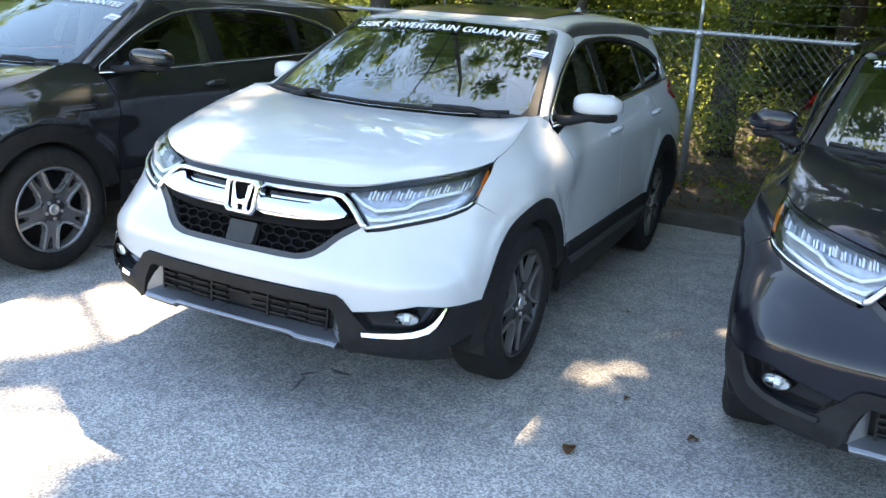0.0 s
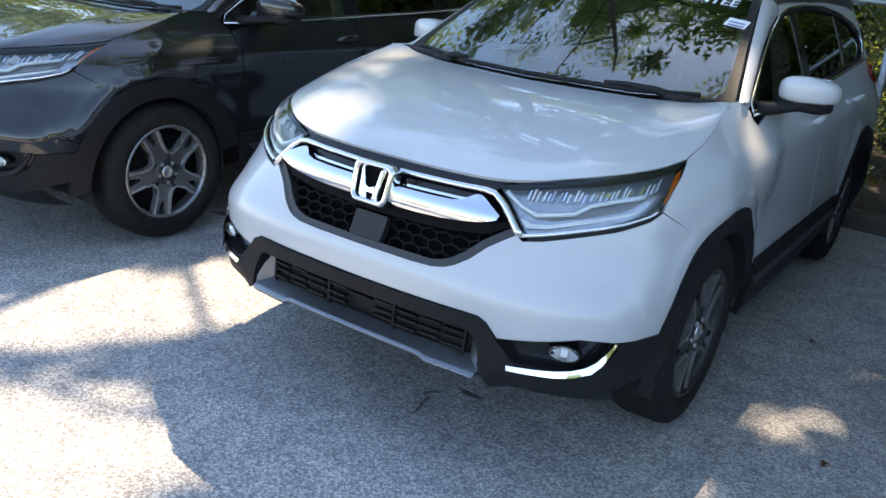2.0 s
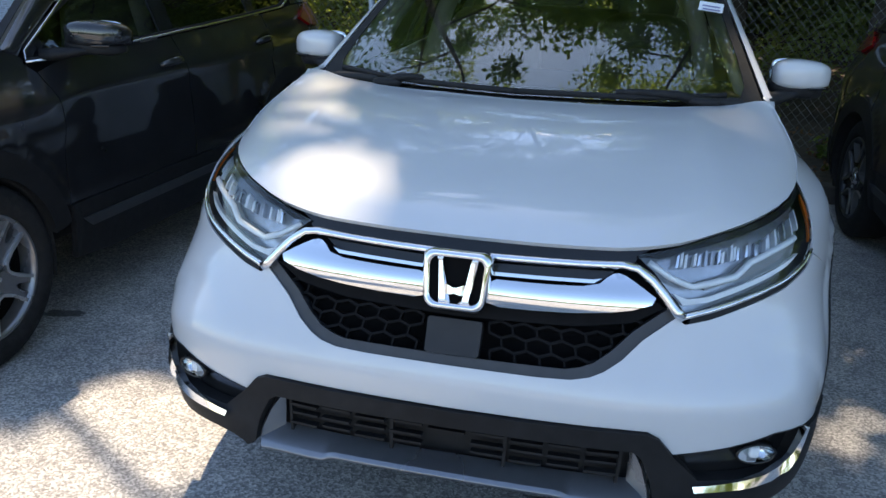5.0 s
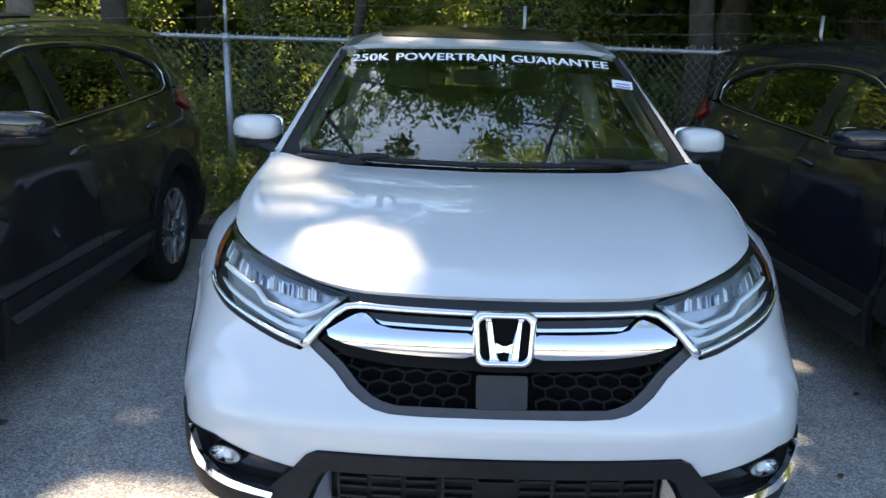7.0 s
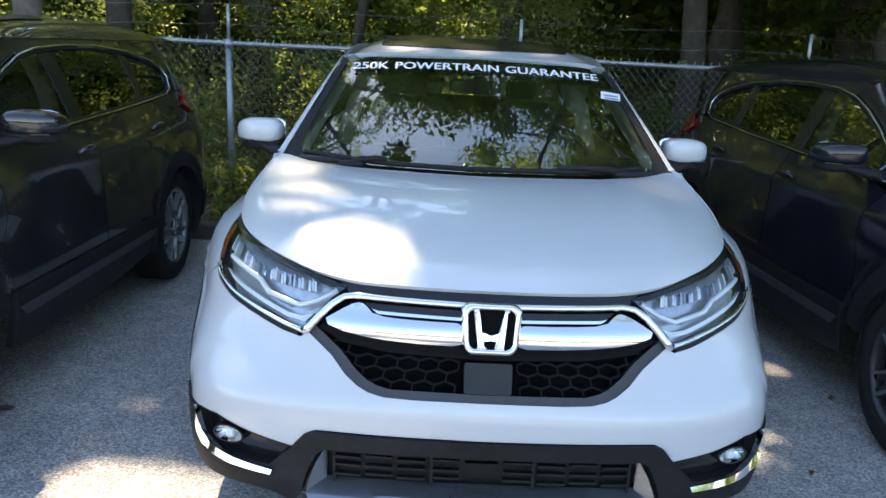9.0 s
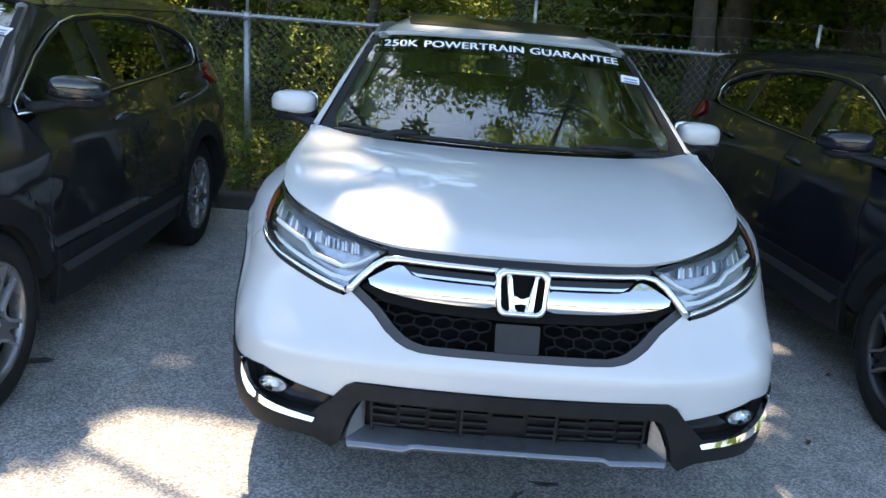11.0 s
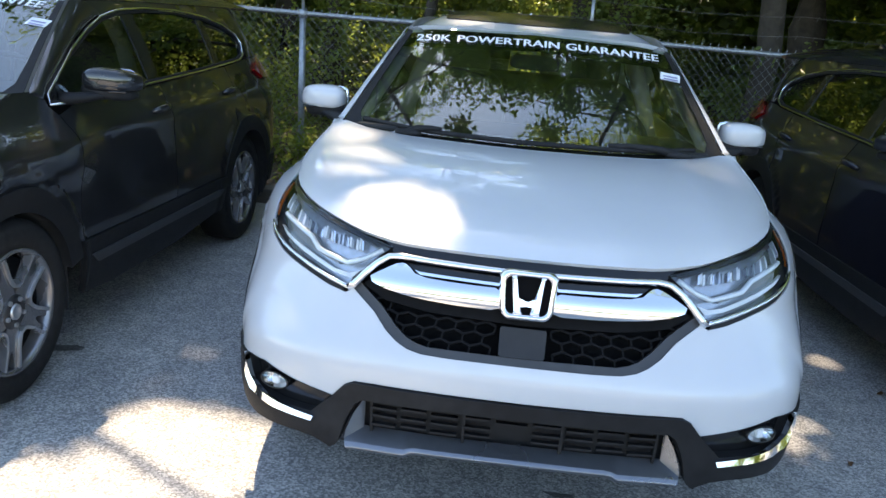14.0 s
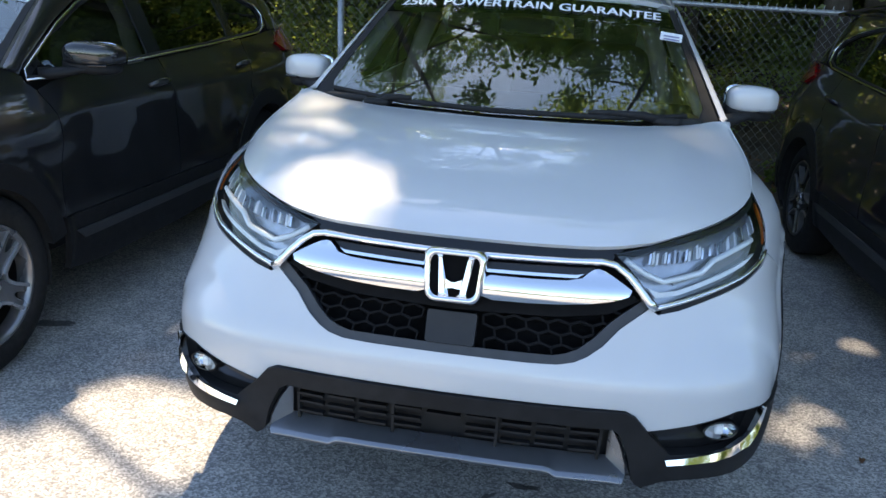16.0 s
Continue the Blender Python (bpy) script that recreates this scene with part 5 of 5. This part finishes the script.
def plain_trim(car):
    """The dark cars have no roof rails and no chrome round the fog lamps."""
    for o in list(car.children_recursive):
        base = o.name.split(".")[0]
        if base == "roof_rail":
            bpy.data.objects.remove(o)
        elif base == "fog_trim":
            o.material_slots[0].link = "OBJECT"
            o.material_slots[0].material = PLASTIC
            tagged(o, "matt black fog-lamp trim")


def shade_wheels(car):
    """Puts the shade these wheels stand in into darker spoke, edge and rim colours."""
    for o in car.children_recursive:
        if o.name.split(".")[0] in ("spoke", "spoke_edge", "rim"):
            o.material_slots[0].link = "OBJECT"
            o.material_slots[0].material = GUNMETAL if o.name.startswith("rim") else (GREYRAIL if "edge" in o.name else GLOSSBLACK)
            tagged(o, "alloy rim darkened for shade" if o.name.startswith("rim") else ("thin machined spoke edge dulled for shade" if "edge" in o.name else "forked spoke darkened for shade"))


left_suv = copy_thing(suv, pose(-2.896, -0.161, 0, 0, 0, -1.4))
plain_trim(left_suv)
repaint(left_suv, HAZED_BLACK, "glossy black compact SUV with silver spoked wheels, parked on asphalt")
right_suv = copy_thing(suv, pose(2.815, 0.273, 0, 0, 0, 2.4))
plain_trim(right_suv)
repaint(right_suv, BLACK, "glossy dark navy compact SUV in deep shade near the fence")
red_suv = copy_thing(suv, pose(-6.35, 0.25, 0, 0, 0, -2.0))
repaint(red_suv, RED, "red compact SUV parked beside the black one")
# same wheels as the black car's, coloured darker for the shade between cars
shade_wheels(suv)
shade_wheels(right_suv)

# ---------------- kerb, verge ----------------
for i in range(9):
    bm = block((2.996, 0.16, 0.30), (-13.5 + 3 * i + 1.5, KERB + 0.08, -0.02), 0.025, 3)
    for v in bm.verts:
        v.co.z += 0.006 * noise.noise(v.co * 1.3)
        v.co.y += 0.01 * noise.noise(v.co * 0.7)
    k = tagged(part("kerb", bm, CONCRETE, None, "", True), "weathered grey concrete kerb", "kerb", kind="structure")
bm = bmesh.new()
bmesh.ops.create_grid(bm, x_segments=110, y_segments=60, size=0.5)
for v in bm.verts:
    x, y = v.co.x * 44, KERB + 0.15 + (v.co.y + 0.5) * 24
    v.co = Vector((x, y, 0.085 + 0.05 * noise.noise(Vector((x * 0.8, y * 0.8, 0))) + 0.02 * noise.noise(Vector((x * 4, y * 4, 1))) + 0.02 * max(0, y - 6)))
tagged(part("verge", bm, SOIL, None, "", True), "brown soil strip with litter under the fence", "soil", kind="structure")

# ---------------- fence ----------------
FY, FTOP = 6.07, 1.585
fence = tagged(new("fence"), "galvanised chain-link fence with barbed wire strands above", "fence")
for x in (-7.8, -5.0, -2.19, 0.62, 3.43, 6.24):
    bm = bmesh.new()
    tube(bm, [(x + 0.04, FY, 0.0), (x + 0.015, FY, 0.8), (x, FY, FTOP - 0.03)], 0.033, 14)
    post = part("post", bm, GALV, fence, "round galvanised post", True)
    bm = bmesh.new()
    tube(bm, [(x, FY, FTOP - 0.05), (x, FY, FTOP + 0.03)], 0.042, 14)
    tube(bm, [(x, FY, FTOP + 0.03), (x - 0.003, FY - 0.01, FTOP + 0.36)], 0.017, 10, 0.7)
    part("post_cap", bm, GALV, post, "cap with upright wire arm", True)
bm = bmesh.new()
tube(bm, [(-10 + 0.5 * i, FY, FTOP + 0.006 * math.sin(i * 0.7)) for i in range(37)], 0.022, 12)
part("top_rail", bm, GALV, fence, "round top rail", True)
bm = bmesh.new()
PITCH, Z0 = 0.08, 0.10
run = FTOP + 0.03 - Z0
for k in range(int(18 / PITCH)):
    x = -10 + PITCH * k
    for sg in (1, -1):
        n = 5
        pts = [(x + sg * run * 0.9 * j / n, FY - 0.026 + 0.004 * sg + 0.012 * math.sin(x * 2 + j), Z0 + run * j / n) for j in range(n + 1)]
        tube(bm, pts, 0.0017, 3)
tagged(part("chain_link", bm, WIRE, fence, "diamond chain-link wire"), kind="stuff")
bm = bmesh.new()
for k in range(int(18 / PITCH)):
    x = -10 + PITCH * k
    tube(bm, [(x, FY - 0.026, FTOP), (x + 0.006, FY - 0.02, FTOP + 0.045)], 0.0022, 3)
tagged(part("wire_tips", bm, GALV, fence, "cut wire tips above the rail"), kind="stuff")
for z, y in ((FTOP + 0.16, FY), (FTOP + 0.34, FY - 0.01)):
    bm = bmesh.new()
    tube(bm, [(-10 + 0.35 * i, y, z + 0.02 * math.sin(i * 0.9) - 0.012 * (i % 2)) for i in range(52)], 0.0024, 4)
    for i in range(110):
        x = -10 + 0.163 * i
        tube(bm, [(x - 0.012, y, z - 0.02), (x + 0.01, y, z + 0.025)], 0.0018, 3)
    part("barbed_wire", bm, RUSTY, fence, "sagging barbed wire")

# wooden pole behind the fence
bm = bmesh.new()
tube(bm, [(-4.42, 6.75, 0), (-4.42, 6.75, 4), (-4.40, 6.75, 9)], [0.17, 0.16, 0.13], 18)
tagged(part("utility_pole", bm, POLEWOOD, None, "", True), "weathered grey wooden utility pole behind the fence", "pole")

# ---------------- woods ----------------
rng = np.random.default_rng(7)
SUNV = np.array(SUN)
# gaps in the canopy: the sun's beams that reach (x, y, z) with a radius
BEAMS = [
    ((-0.49, 0.21, 1.06), 0.088), ((-0.43, 0.205, 1.06), 0.098), ((-0.37, 0.205, 1.06), 0.088), ((-0.66, 0.60, 1.10), 0.068), ((-0.54, 0.57, 1.10), 0.045), ((-0.22, 0.57, 1.13), 0.036), ((-0.09, 0.61, 1.13), 0.036), ((0.70, 0.86, 1.13), 0.05), ((-0.68, 0.90, 1.16), 0.072),
    ((-1.42, -0.28, 0), 0.26), ((-1.22, 0.06, 0), 0.27), ((-1.08, 0.40, 0), 0.26), ((-1.32, 0.45, 0), 0.22), ((-1.70, -0.30, 0), 0.16), ((-1.62, 0.05, 0), 0.15),
    ((-0.62, -0.86, 0), 0.3), ((-0.36, -0.80, 0), 0.16), ((-0.92, -1.06, 0), 0.22), ((-0.30, -1.05, 0), 0.2), ((-1.25, -1.1, 0), 0.28), ((-0.7, -1.3, 0), 0.36),
    ((-1.04, -0.44, 0), 0.05), ((-1.22, -0.42, 0), 0.06), ((-1.0, -0.66, 0), 0.05), ((-1.45, -0.62, 0), 0.09),
    ((1.22, 1.08, 0), 0.06), ((1.34, 1.24, 0), 0.05), ((1.2, 0.9, 0), 0.025), ((1.02, 1.0, 0), 0.025), ((1.0, 1.89, 0), 0.03), ((1.36, 1.70, 0), 0.03), ((1.48, 1.82, 0), 0.035), ((1.15, 2.25, 0), 0.03), ((1.73, 2.1, 0), 0.06), ((1.62, 1.35, 0), 0.02),
    ((1.03, 3.38, 0), 0.035), ((1.22, 4.32, 0), 0.045), ((1.44, 3.69, 0), 0.045), ((-1.46, 1.3, 0), 0.045), ((-1.62, 1.93, 0), 0.02),
    ((0.0, 2.02, 1.66), 0.07), ((-0.34, 2.02, 1.65), 0.07), ((0.34, 2.05, 1.65), 0.07), ((0.86, 1.15, 1.05), 0.08),
]


def leaf_cloud(centres, radii, per, size, flat=0.75, beams=False):
    """Leaves scattered in soft clumps: numpy arrays of their corners."""
    n = len(centres) * per
    c = np.repeat(centres, per, 0)
    r = np.repeat(radii, per)[:, None]
    d = rng.normal(size=(n, 3))
    d /= np.linalg.norm(d, axis=1)[:, None]
    p = c + d * r * rng.random((n, 1)) ** 0.5 * np.array([1, 1, flat])
    ax = rng.normal(size=(n, 3))
    ax[:, 2] *= 0.6
    ax /= np.linalg.norm(ax, axis=1)[:, None]
    b = np.cross(ax, rng.normal(size=(n, 3)))
    b /= np.linalg.norm(b, axis=1)[:, None]
    ln = size * (0.6 + 0.8 * rng.random((n, 1)))
    nn = np.cross(ax, b)
    q = np.stack([p, p + ax * ln * 0.45 + b * ln * 0.27 + nn * ln * 0.06, p + ax * ln, p + ax * ln * 0.45 - b * ln * 0.27 + nn * ln * 0.06], 1)
    if beams:                                              # no corner of a leaf stands in a beam
        keep = np.ones(n, bool)
        for at, rad in BEAMS:
            o = p - np.array(at)
            near = np.flatnonzero(np.linalg.norm(np.cross(o, SUNV), axis=1) < rad * 1.15 + 1.5 * size)
            o = q[near] - np.array(at)
            side = np.linalg.norm(np.cross(o, SUNV), axis=2).min(1)
            keep[near] &= side > rad * (0.9 + 0.25 * rng.random(len(near)))
        q = q[keep]
    return q.reshape(-1, 3)


def leaf_mesh(name, q):
    me = bpy.data.meshes.new(name)
    n = len(q) // 4
    me.vertices.add(len(q))
    me.vertices.foreach_set("co", q.astype(np.float32).ravel())
    me.loops.add(n * 4)
    me.loops.foreach_set("vertex_index", np.arange(n * 4, dtype=np.int32))
    me.polygons.add(n)
    me.polygons.foreach_set("loop_start", np.arange(n, dtype=np.int32) * 4)
    me.update(calc_edges=True)
    return me


def tree(x, y, height, girth, crown_from, spread, clumps, per, size, material, lean=(0, 0), label="tall leafy tree with a dark trunk behind the fence"):
    t = tagged(new("tree"), label, "tree", "woods behind the fence")
    t.location = (x, y, 0.05)
    bm = bmesh.new()
    n = 14
    line = [Vector((lean[0] * (i / n) ** 1.3 + 0.12 * noise.noise(Vector((x, i * 0.5, 0))), lean[1] * (i / n) ** 1.3 + 0.12 * noise.noise(Vector((y, i * 0.5, 5))), height * 0.92 * i / n)) for i in range(n + 1)]
    tube(bm, line, [girth * (1.25 if i == 0 else 1.0) * (1 - 0.85 * i / n) + 0.01 for i in range(n + 1)], 12)
    tips = []
    for k in range(9):
        f = crown_from / height + (0.9 - crown_from / height) * (k + 0.5) / 9
        base = line[min(n, int(f * n))]
        a = k * 2.4 + x
        reach = spread * (0.9 - 0.4 * abs(k / 9 - 0.4))
        tip = base + Vector((math.cos(a) * reach, math.sin(a) * reach, reach * 0.35))
        mid = base.lerp(tip, 0.5) + Vector((0, 0, 0.25))
        tube(bm, [base, mid, tip], [girth * 0.35 * (1 - 0.5 * k / 9), girth * 0.2, 0.012], 6)
        tips += [mid, tip]
    part("trunk", bm, BARK, t, "rough brown trunk with limbs", True)
    c = np.array([tips[i % len(tips)][:] for i in range(clumps)]) + rng.normal(size=(clumps, 3)) * spread * np.array([0.36, 0.36, 0.26])
    q = leaf_cloud(c + np.array([x, y, 0.05]), 0.35 + 0.5 * rng.random(clumps), per, size, 0.7, True) - np.array([x, y, 0.05])
    part("crown", leaf_mesh("crown", q), material, t, "green leafy crown with gaps")
    return t


tree(-6.2, 8.6, 13.5, 0.24, 4.0, 3.3, 34, 260, 0.14, LEAF)
tree(-2.6, 9.4, 14.5, 0.20, 3.6, 3.2, 26, 260, 0.14, LEAF)
tree(0.6, 8.3, 13.0, 0.16, 3.4, 3.0, 30, 260, 0.12, LEAF2, (0.5, -0.6))
tree(3.6, 9.0, 14.0, 0.26, 3.6, 3.3, 60, 260, 0.14, LEAF)
tree(6.8, 8.2, 13.0, 0.22, 3.2, 3.3, 58, 260, 0.14, LEAF)
tree(-10.0, 9.5, 13.0, 0.25, 3.0, 3.4, 40, 200, 0.19, LEAF)
tree(10.5, 9.5, 13.0, 0.25, 3.0, 3.4, 70, 200, 0.19, LEAF)
tree(-4.2, 13.0, 10.0, 0.22, 2.0, 3.0, 50, 200, 0.19, LEAF2)
tree(1.8, 13.5, 15.5, 0.24, 2.4, 3.6, 80, 200, 0.19, LEAF)
tree(7.5, 13.5, 15.5, 0.24, 2.4, 3.6, 80, 200, 0.19, LEAF2)
tree(-9.0, 14.5, 10.0, 0.24, 2.0, 3.0, 50, 200, 0.19, LEAF)
tree(-3.6, 7.2, 11.5, 0.14, 4.5, 2.8, 28, 280, 0.115, LEAF, (0.6, -2.6))
tree(2.6, 7.3, 11.5, 0.14, 4.5, 2.8, 32, 280, 0.115, LEAF2, (-0.4, -2.6))
tree(4.9, 7.4, 9.5, 0.15, 2.2, 2.4, 70, 260, 0.08, LEAF)
tree(6.3, 6.9, 10.0, 0.2, 3.8, 3.6, 75, 300, 0.11, LEAF, (-1.8, -2.6), "broad leafy tree leaning over the fence")
tree(-1.1, 7.5, 8.0, 0.07, 2.2, 1.9, 45, 260, 0.075, LEAF2, (0.4, 0.2), "slim leaning tree behind the fence")


# unseen leaf layer, added along the sun's rays to shade the cars
c = np.stack([rng.uniform(-4.8, 4.4, 330), rng.uniform(-1.7, 5.0, 330), np.zeros(330)], 1)
c += SUNV * (rng.uniform(13.0, 17.5, 330) / SUNV[2])[:, None]
q = leaf_cloud(c, 0.4 + 0.5 * rng.random(330), 330, 0.155, 0.7, True)
tagged(part("canopy", leaf_mesh("canopy", q), LEAF), "unseen high boughs set along the sun's rays to shade the cars", "foliage", kind="stuff")


# boughs above the view, added to shade the darker end of the fence
c = np.stack([rng.uniform(2.5, 11.0, 210), rng.uniform(7.0, 16.0, 210), rng.uniform(4.0, 11.0, 210)], 1)
q = leaf_cloud(c, 0.5 + 0.6 * rng.random(210), 260, 0.14, 0.6, True)
tagged(part("boughs", leaf_mesh("boughs", q), LEAF), "unseen leafy boughs added to shade the wood", "foliage", kind="stuff")
c = np.stack([rng.uniform(2.8, 10.0, 100), rng.uniform(5.4, 10.5, 100), rng.uniform(3.3, 5.6, 100)], 1)
q = leaf_cloud(c, 0.45 + 0.5 * rng.random(100), 260, 0.10, 0.55, True)
tagged(part("boughs", leaf_mesh("boughs", q), LEAF), "unseen low boughs added to keep skylight off the fence", "foliage", kind="stuff")
c = np.stack([rng.uniform(1.9, 7.5, 90), rng.uniform(-1.0, 5.5, 90), rng.uniform(5.6, 9.0, 90)], 1)
q = leaf_cloud(c, 0.45 + 0.5 * rng.random(90), 260, 0.10, 0.55, True)
tagged(part("boughs", leaf_mesh("boughs", q), LEAF), "leafy boughs that shade the dark car", "foliage", kind="stuff")
# unseen dense layer, added to stop sun reaching the ground behind the fence
c = np.stack([rng.uniform(0.4, 10.5, 185), rng.uniform(8.5, 13.5, 185), rng.uniform(4.0, 7.0, 185)], 1)
q = leaf_cloud(c, 0.6 + 0.5 * rng.random(185), 300, 0.16, 0.55, True)
tagged(part("boughs", leaf_mesh("boughs", q), LEAF), "unseen thick boughs added to block sun on the shrubs", "foliage", kind="stuff")
# lower boughs over the fence
c = np.stack([rng.uniform(0.2, 6.0, 90), rng.uniform(4.6, 9.0, 90), rng.uniform(7.0, 12.0, 90)], 1)
c = np.concatenate([c, np.stack([rng.uniform(-5.0, -2.2, 40), rng.uniform(5.2, 9.0, 40), rng.uniform(8.0, 12.0, 40)], 1)])
q = leaf_cloud(c, 0.35 + 0.5 * rng.random(130), 260, 0.10, 0.6, True)
tagged(part("boughs", leaf_mesh("boughs", q), LEAF), "leafy boughs hanging over the fence", "foliage", kind="stuff")


def thicket(name, label, x0, x1, y0, y1, z0, z1, clumps, per, size, material, rad=(0.25, 0.4)):
    c = np.stack([rng.uniform(x0, x1, clumps), rng.uniform(y0, y1, clumps), z0 + (z1 - z0) * rng.random(clumps) ** 1.3], 1)
    q = leaf_cloud(c, rad[0] + rad[1] * rng.random(clumps), per, size, 0.8, True)
    return tagged(part(name, leaf_mesh(name, q), material), label, "undergrowth", kind="stuff")


thicket("undergrowth", "dense green undergrowth behind the chain-link fence", -12, 1.6, 6.7, 9.5, 0.1, 3.4, 250, 330, 0.052, LEAF)
thicket("undergrowth", "sunlit yellow-green bushes among the trees", -12, 0.5, 7.4, 12.0, 0.3, 4.8, 200, 260, 0.055, LEAF2)
thicket("undergrowth", "sparse shaded shrubs behind the fence", 1.6, 9.0, 6.8, 11.0, 0.1, 1.6, 70, 260, 0.055, LEAF)
thicket("far_wood", "dark distant wood behind the trees", -24, 24, 15.5, 21.0, 0.0, 9.5, 950, 120, 0.34, LEAF, (0.7, 1.0))
thicket("far_wood", "deep shade of the wood farther back", -34, 34, 22, 31, 0.0, 13.0, 1000, 60, 0.9, LEAF, (1.2, 1.6))
thicket("far_wood", "wood that goes on along the fence", -42, -12.5, 7.5, 20, 0.0, 15.0, 420, 110, 0.36, LEAF, (0.8, 1.0))
thicket("far_wood", "wood that goes on along the fence", 12.5, 42, 7.5, 20, 0.0, 15.0, 420, 110, 0.36, LEAF, (0.8, 1.0))
thicket("vines", "leafy creeper hanging on the fence", -8, 6, 6.12, 6.5, 0.1, 1.5, 60, 40, 0.07, WEED, (0.12, 0.2))
thicket("weeds", "low green weeds along the kerb", -8, 7, 4.9, 6.2, 0.08, 0.25, 130, 40, 0.06, WEED, (0.08, 0.14))
thicket("weeds", "bright green weeds at the foot of the fence", -3.4, -1.4, 5.5, 6.3, 0.1, 0.45, 50, 70, 0.05, LEAF2, (0.1, 0.12))
# dry leaves on the ground
c = np.stack([rng.uniform(-9, 7, 500), rng.uniform(KERB + 0.15, 7, 500), np.full(500, 0.12)], 1)
q = leaf_cloud(c, np.full(500, 0.12), 6, 0.05, 0.12)
tagged(part("leaf_litter", leaf_mesh("leaf_litter", q), LITTER), "brown dry leaves scattered on the soil", "leaves", kind="stuff")
# far trees across the lot, behind the walk
c = np.stack([rng.uniform(-60, 60, 700), rng.uniform(-52, -46, 700), 3.2 * rng.random(700) ** 1.2 + 0.3], 1)
q = leaf_cloud(c, 1.2 + 1.2 * rng.random(700), 70, 0.6, 0.8)
tagged(part("far_wood", leaf_mesh("far_wood", q), LEAF), "far green tree line across the lot", "wood", kind="stuff")
# oil stains, a crack and single leaves on the asphalt


def stain(x, y, rx, ry, seed, turn=0.0):
    bm = bmesh.new()
    ring = []
    for i in range(36):
        a = 2 * math.pi * i / 36
        k = 0.72 + 0.5 * noise.noise(Vector((math.cos(a) * 1.4, math.sin(a) * 1.4, seed))) + 0.18 * noise.noise(Vector((math.cos(a) * 5, math.sin(a) * 5, seed + 3)))
        dx, dy = rx * k * math.cos(a), ry * k * math.sin(a)
        ring.append(bm.verts.new((x + dx * math.cos(turn) - dy * math.sin(turn), y + dx * math.sin(turn) + dy * math.cos(turn), 0.004)))
    bm.faces.new(ring)
    tagged(part("oil_stain", bm, STAIN), "dark oily stain soaked into the asphalt", "stain", kind="structure")


stain(-2.06, 1.17, 0.16, 0.05, 1.0, 0.3)
stain(-2.20, 1.02, 0.07, 0.035, 2.0)
stain(0.10, 0.30, 0.05, 0.018, 4.0, 0.9)
stain(0.13, 0.20, 0.014, 0.09, 6.0, 0.25)
stain(0.22, 0.40, 0.07, 0.025, 7.0)
for k in range(9):
    x, y = ((1.374, 0.306), (1.45, 0.9), (-1.2, 1.6), (1.9, 1.7))[k] if k < 4 else (rng.uniform(-1.9, 2.0), rng.uniform(-0.6, 4.3))
    bm = bmesh.new()
    a, ln = rng.uniform(0, 6.28), rng.uniform(0.03, 0.06) if k else 0.085
    rows = []
    for i in range(7):
        t = i / 6
        w = ln * 0.32 * math.sin(math.pi * min(1, 0.06 + 0.94 * t)) ** 0.8
        px, py = (t - 0.5) * ln, 0.12 * ln * math.sin(3 * t)
        rows.append([bm.verts.new((x + px * math.cos(a) - (py + s * w) * math.sin(a), y + px * math.sin(a) + (py + s * w) * math.cos(a), 0.006 + 0.35 * abs(s) * w + 0.01 * math.sin(4 * t) ** 2)) for s in (-1, 0, 1)])
    for r, s in zip(rows, rows[1:]):
        for j in range(2):
            bm.faces.new((r[j], s[j], s[j + 1], r[j + 1]))
    tagged(part("dry_leaf", bm, LITTER, None, "", True), "curled brown dry leaf on the asphalt", "leaf", "fallen leaves")

rng = np.random.default_rng(21)
# trunks close together at the shaded end; unseen low boughs added against skylight
tree(5.6, 9.6, 13.0, 0.27, 4.4, 2.8, 40, 220, 0.13, LEAF, (-0.2, 0.3))
tree(7.9, 7.6, 12.0, 0.24, 4.0, 2.8, 40, 220, 0.13, LEAF, (0.4, 0.2))
c = np.stack([rng.uniform(2.3, 10.0, 120), rng.uniform(4.4, 8.5, 120), rng.uniform(2.75, 3.6, 120)], 1)
q = leaf_cloud(c, 0.35 + 0.3 * rng.random(120), 280, 0.11, 0.5, True)
tagged(part("boughs", leaf_mesh("boughs", q), LEAF), "unseen low boughs added to darken the fence", "foliage", kind="stuff")
# sunlit hedge along the lot's side
c = np.stack([rng.uniform(11.0, 13.5, 150), rng.uniform(-16, 3.5, 150), 0.2 + 2.4 * rng.random(150)], 1)
q = leaf_cloud(c, 0.5 + 0.4 * rng.random(150), 260, 0.16, 0.8)
tagged(part("hedge", leaf_mesh("hedge", q), LEAF2), "sunlit yellow-green hedge along the lot", "hedge", kind="stuff")
# unseen boughs, added to block a sun streak on the near asphalt
rng = np.random.default_rng(33)
c = np.stack([rng.uniform(0.5, 2.6, 26), rng.uniform(-1.6, -0.1, 26), np.zeros(26)], 1)
c += SUNV * (rng.uniform(13.0, 17.0, 26) / SUNV[2])[:, None]
q = leaf_cloud(c, 0.4 + 0.4 * rng.random(26), 330, 0.155, 0.7, True)
tagged(part("canopy", leaf_mesh("canopy", q), LEAF), "unseen high boughs added to shade the near asphalt", "foliage", kind="stuff")
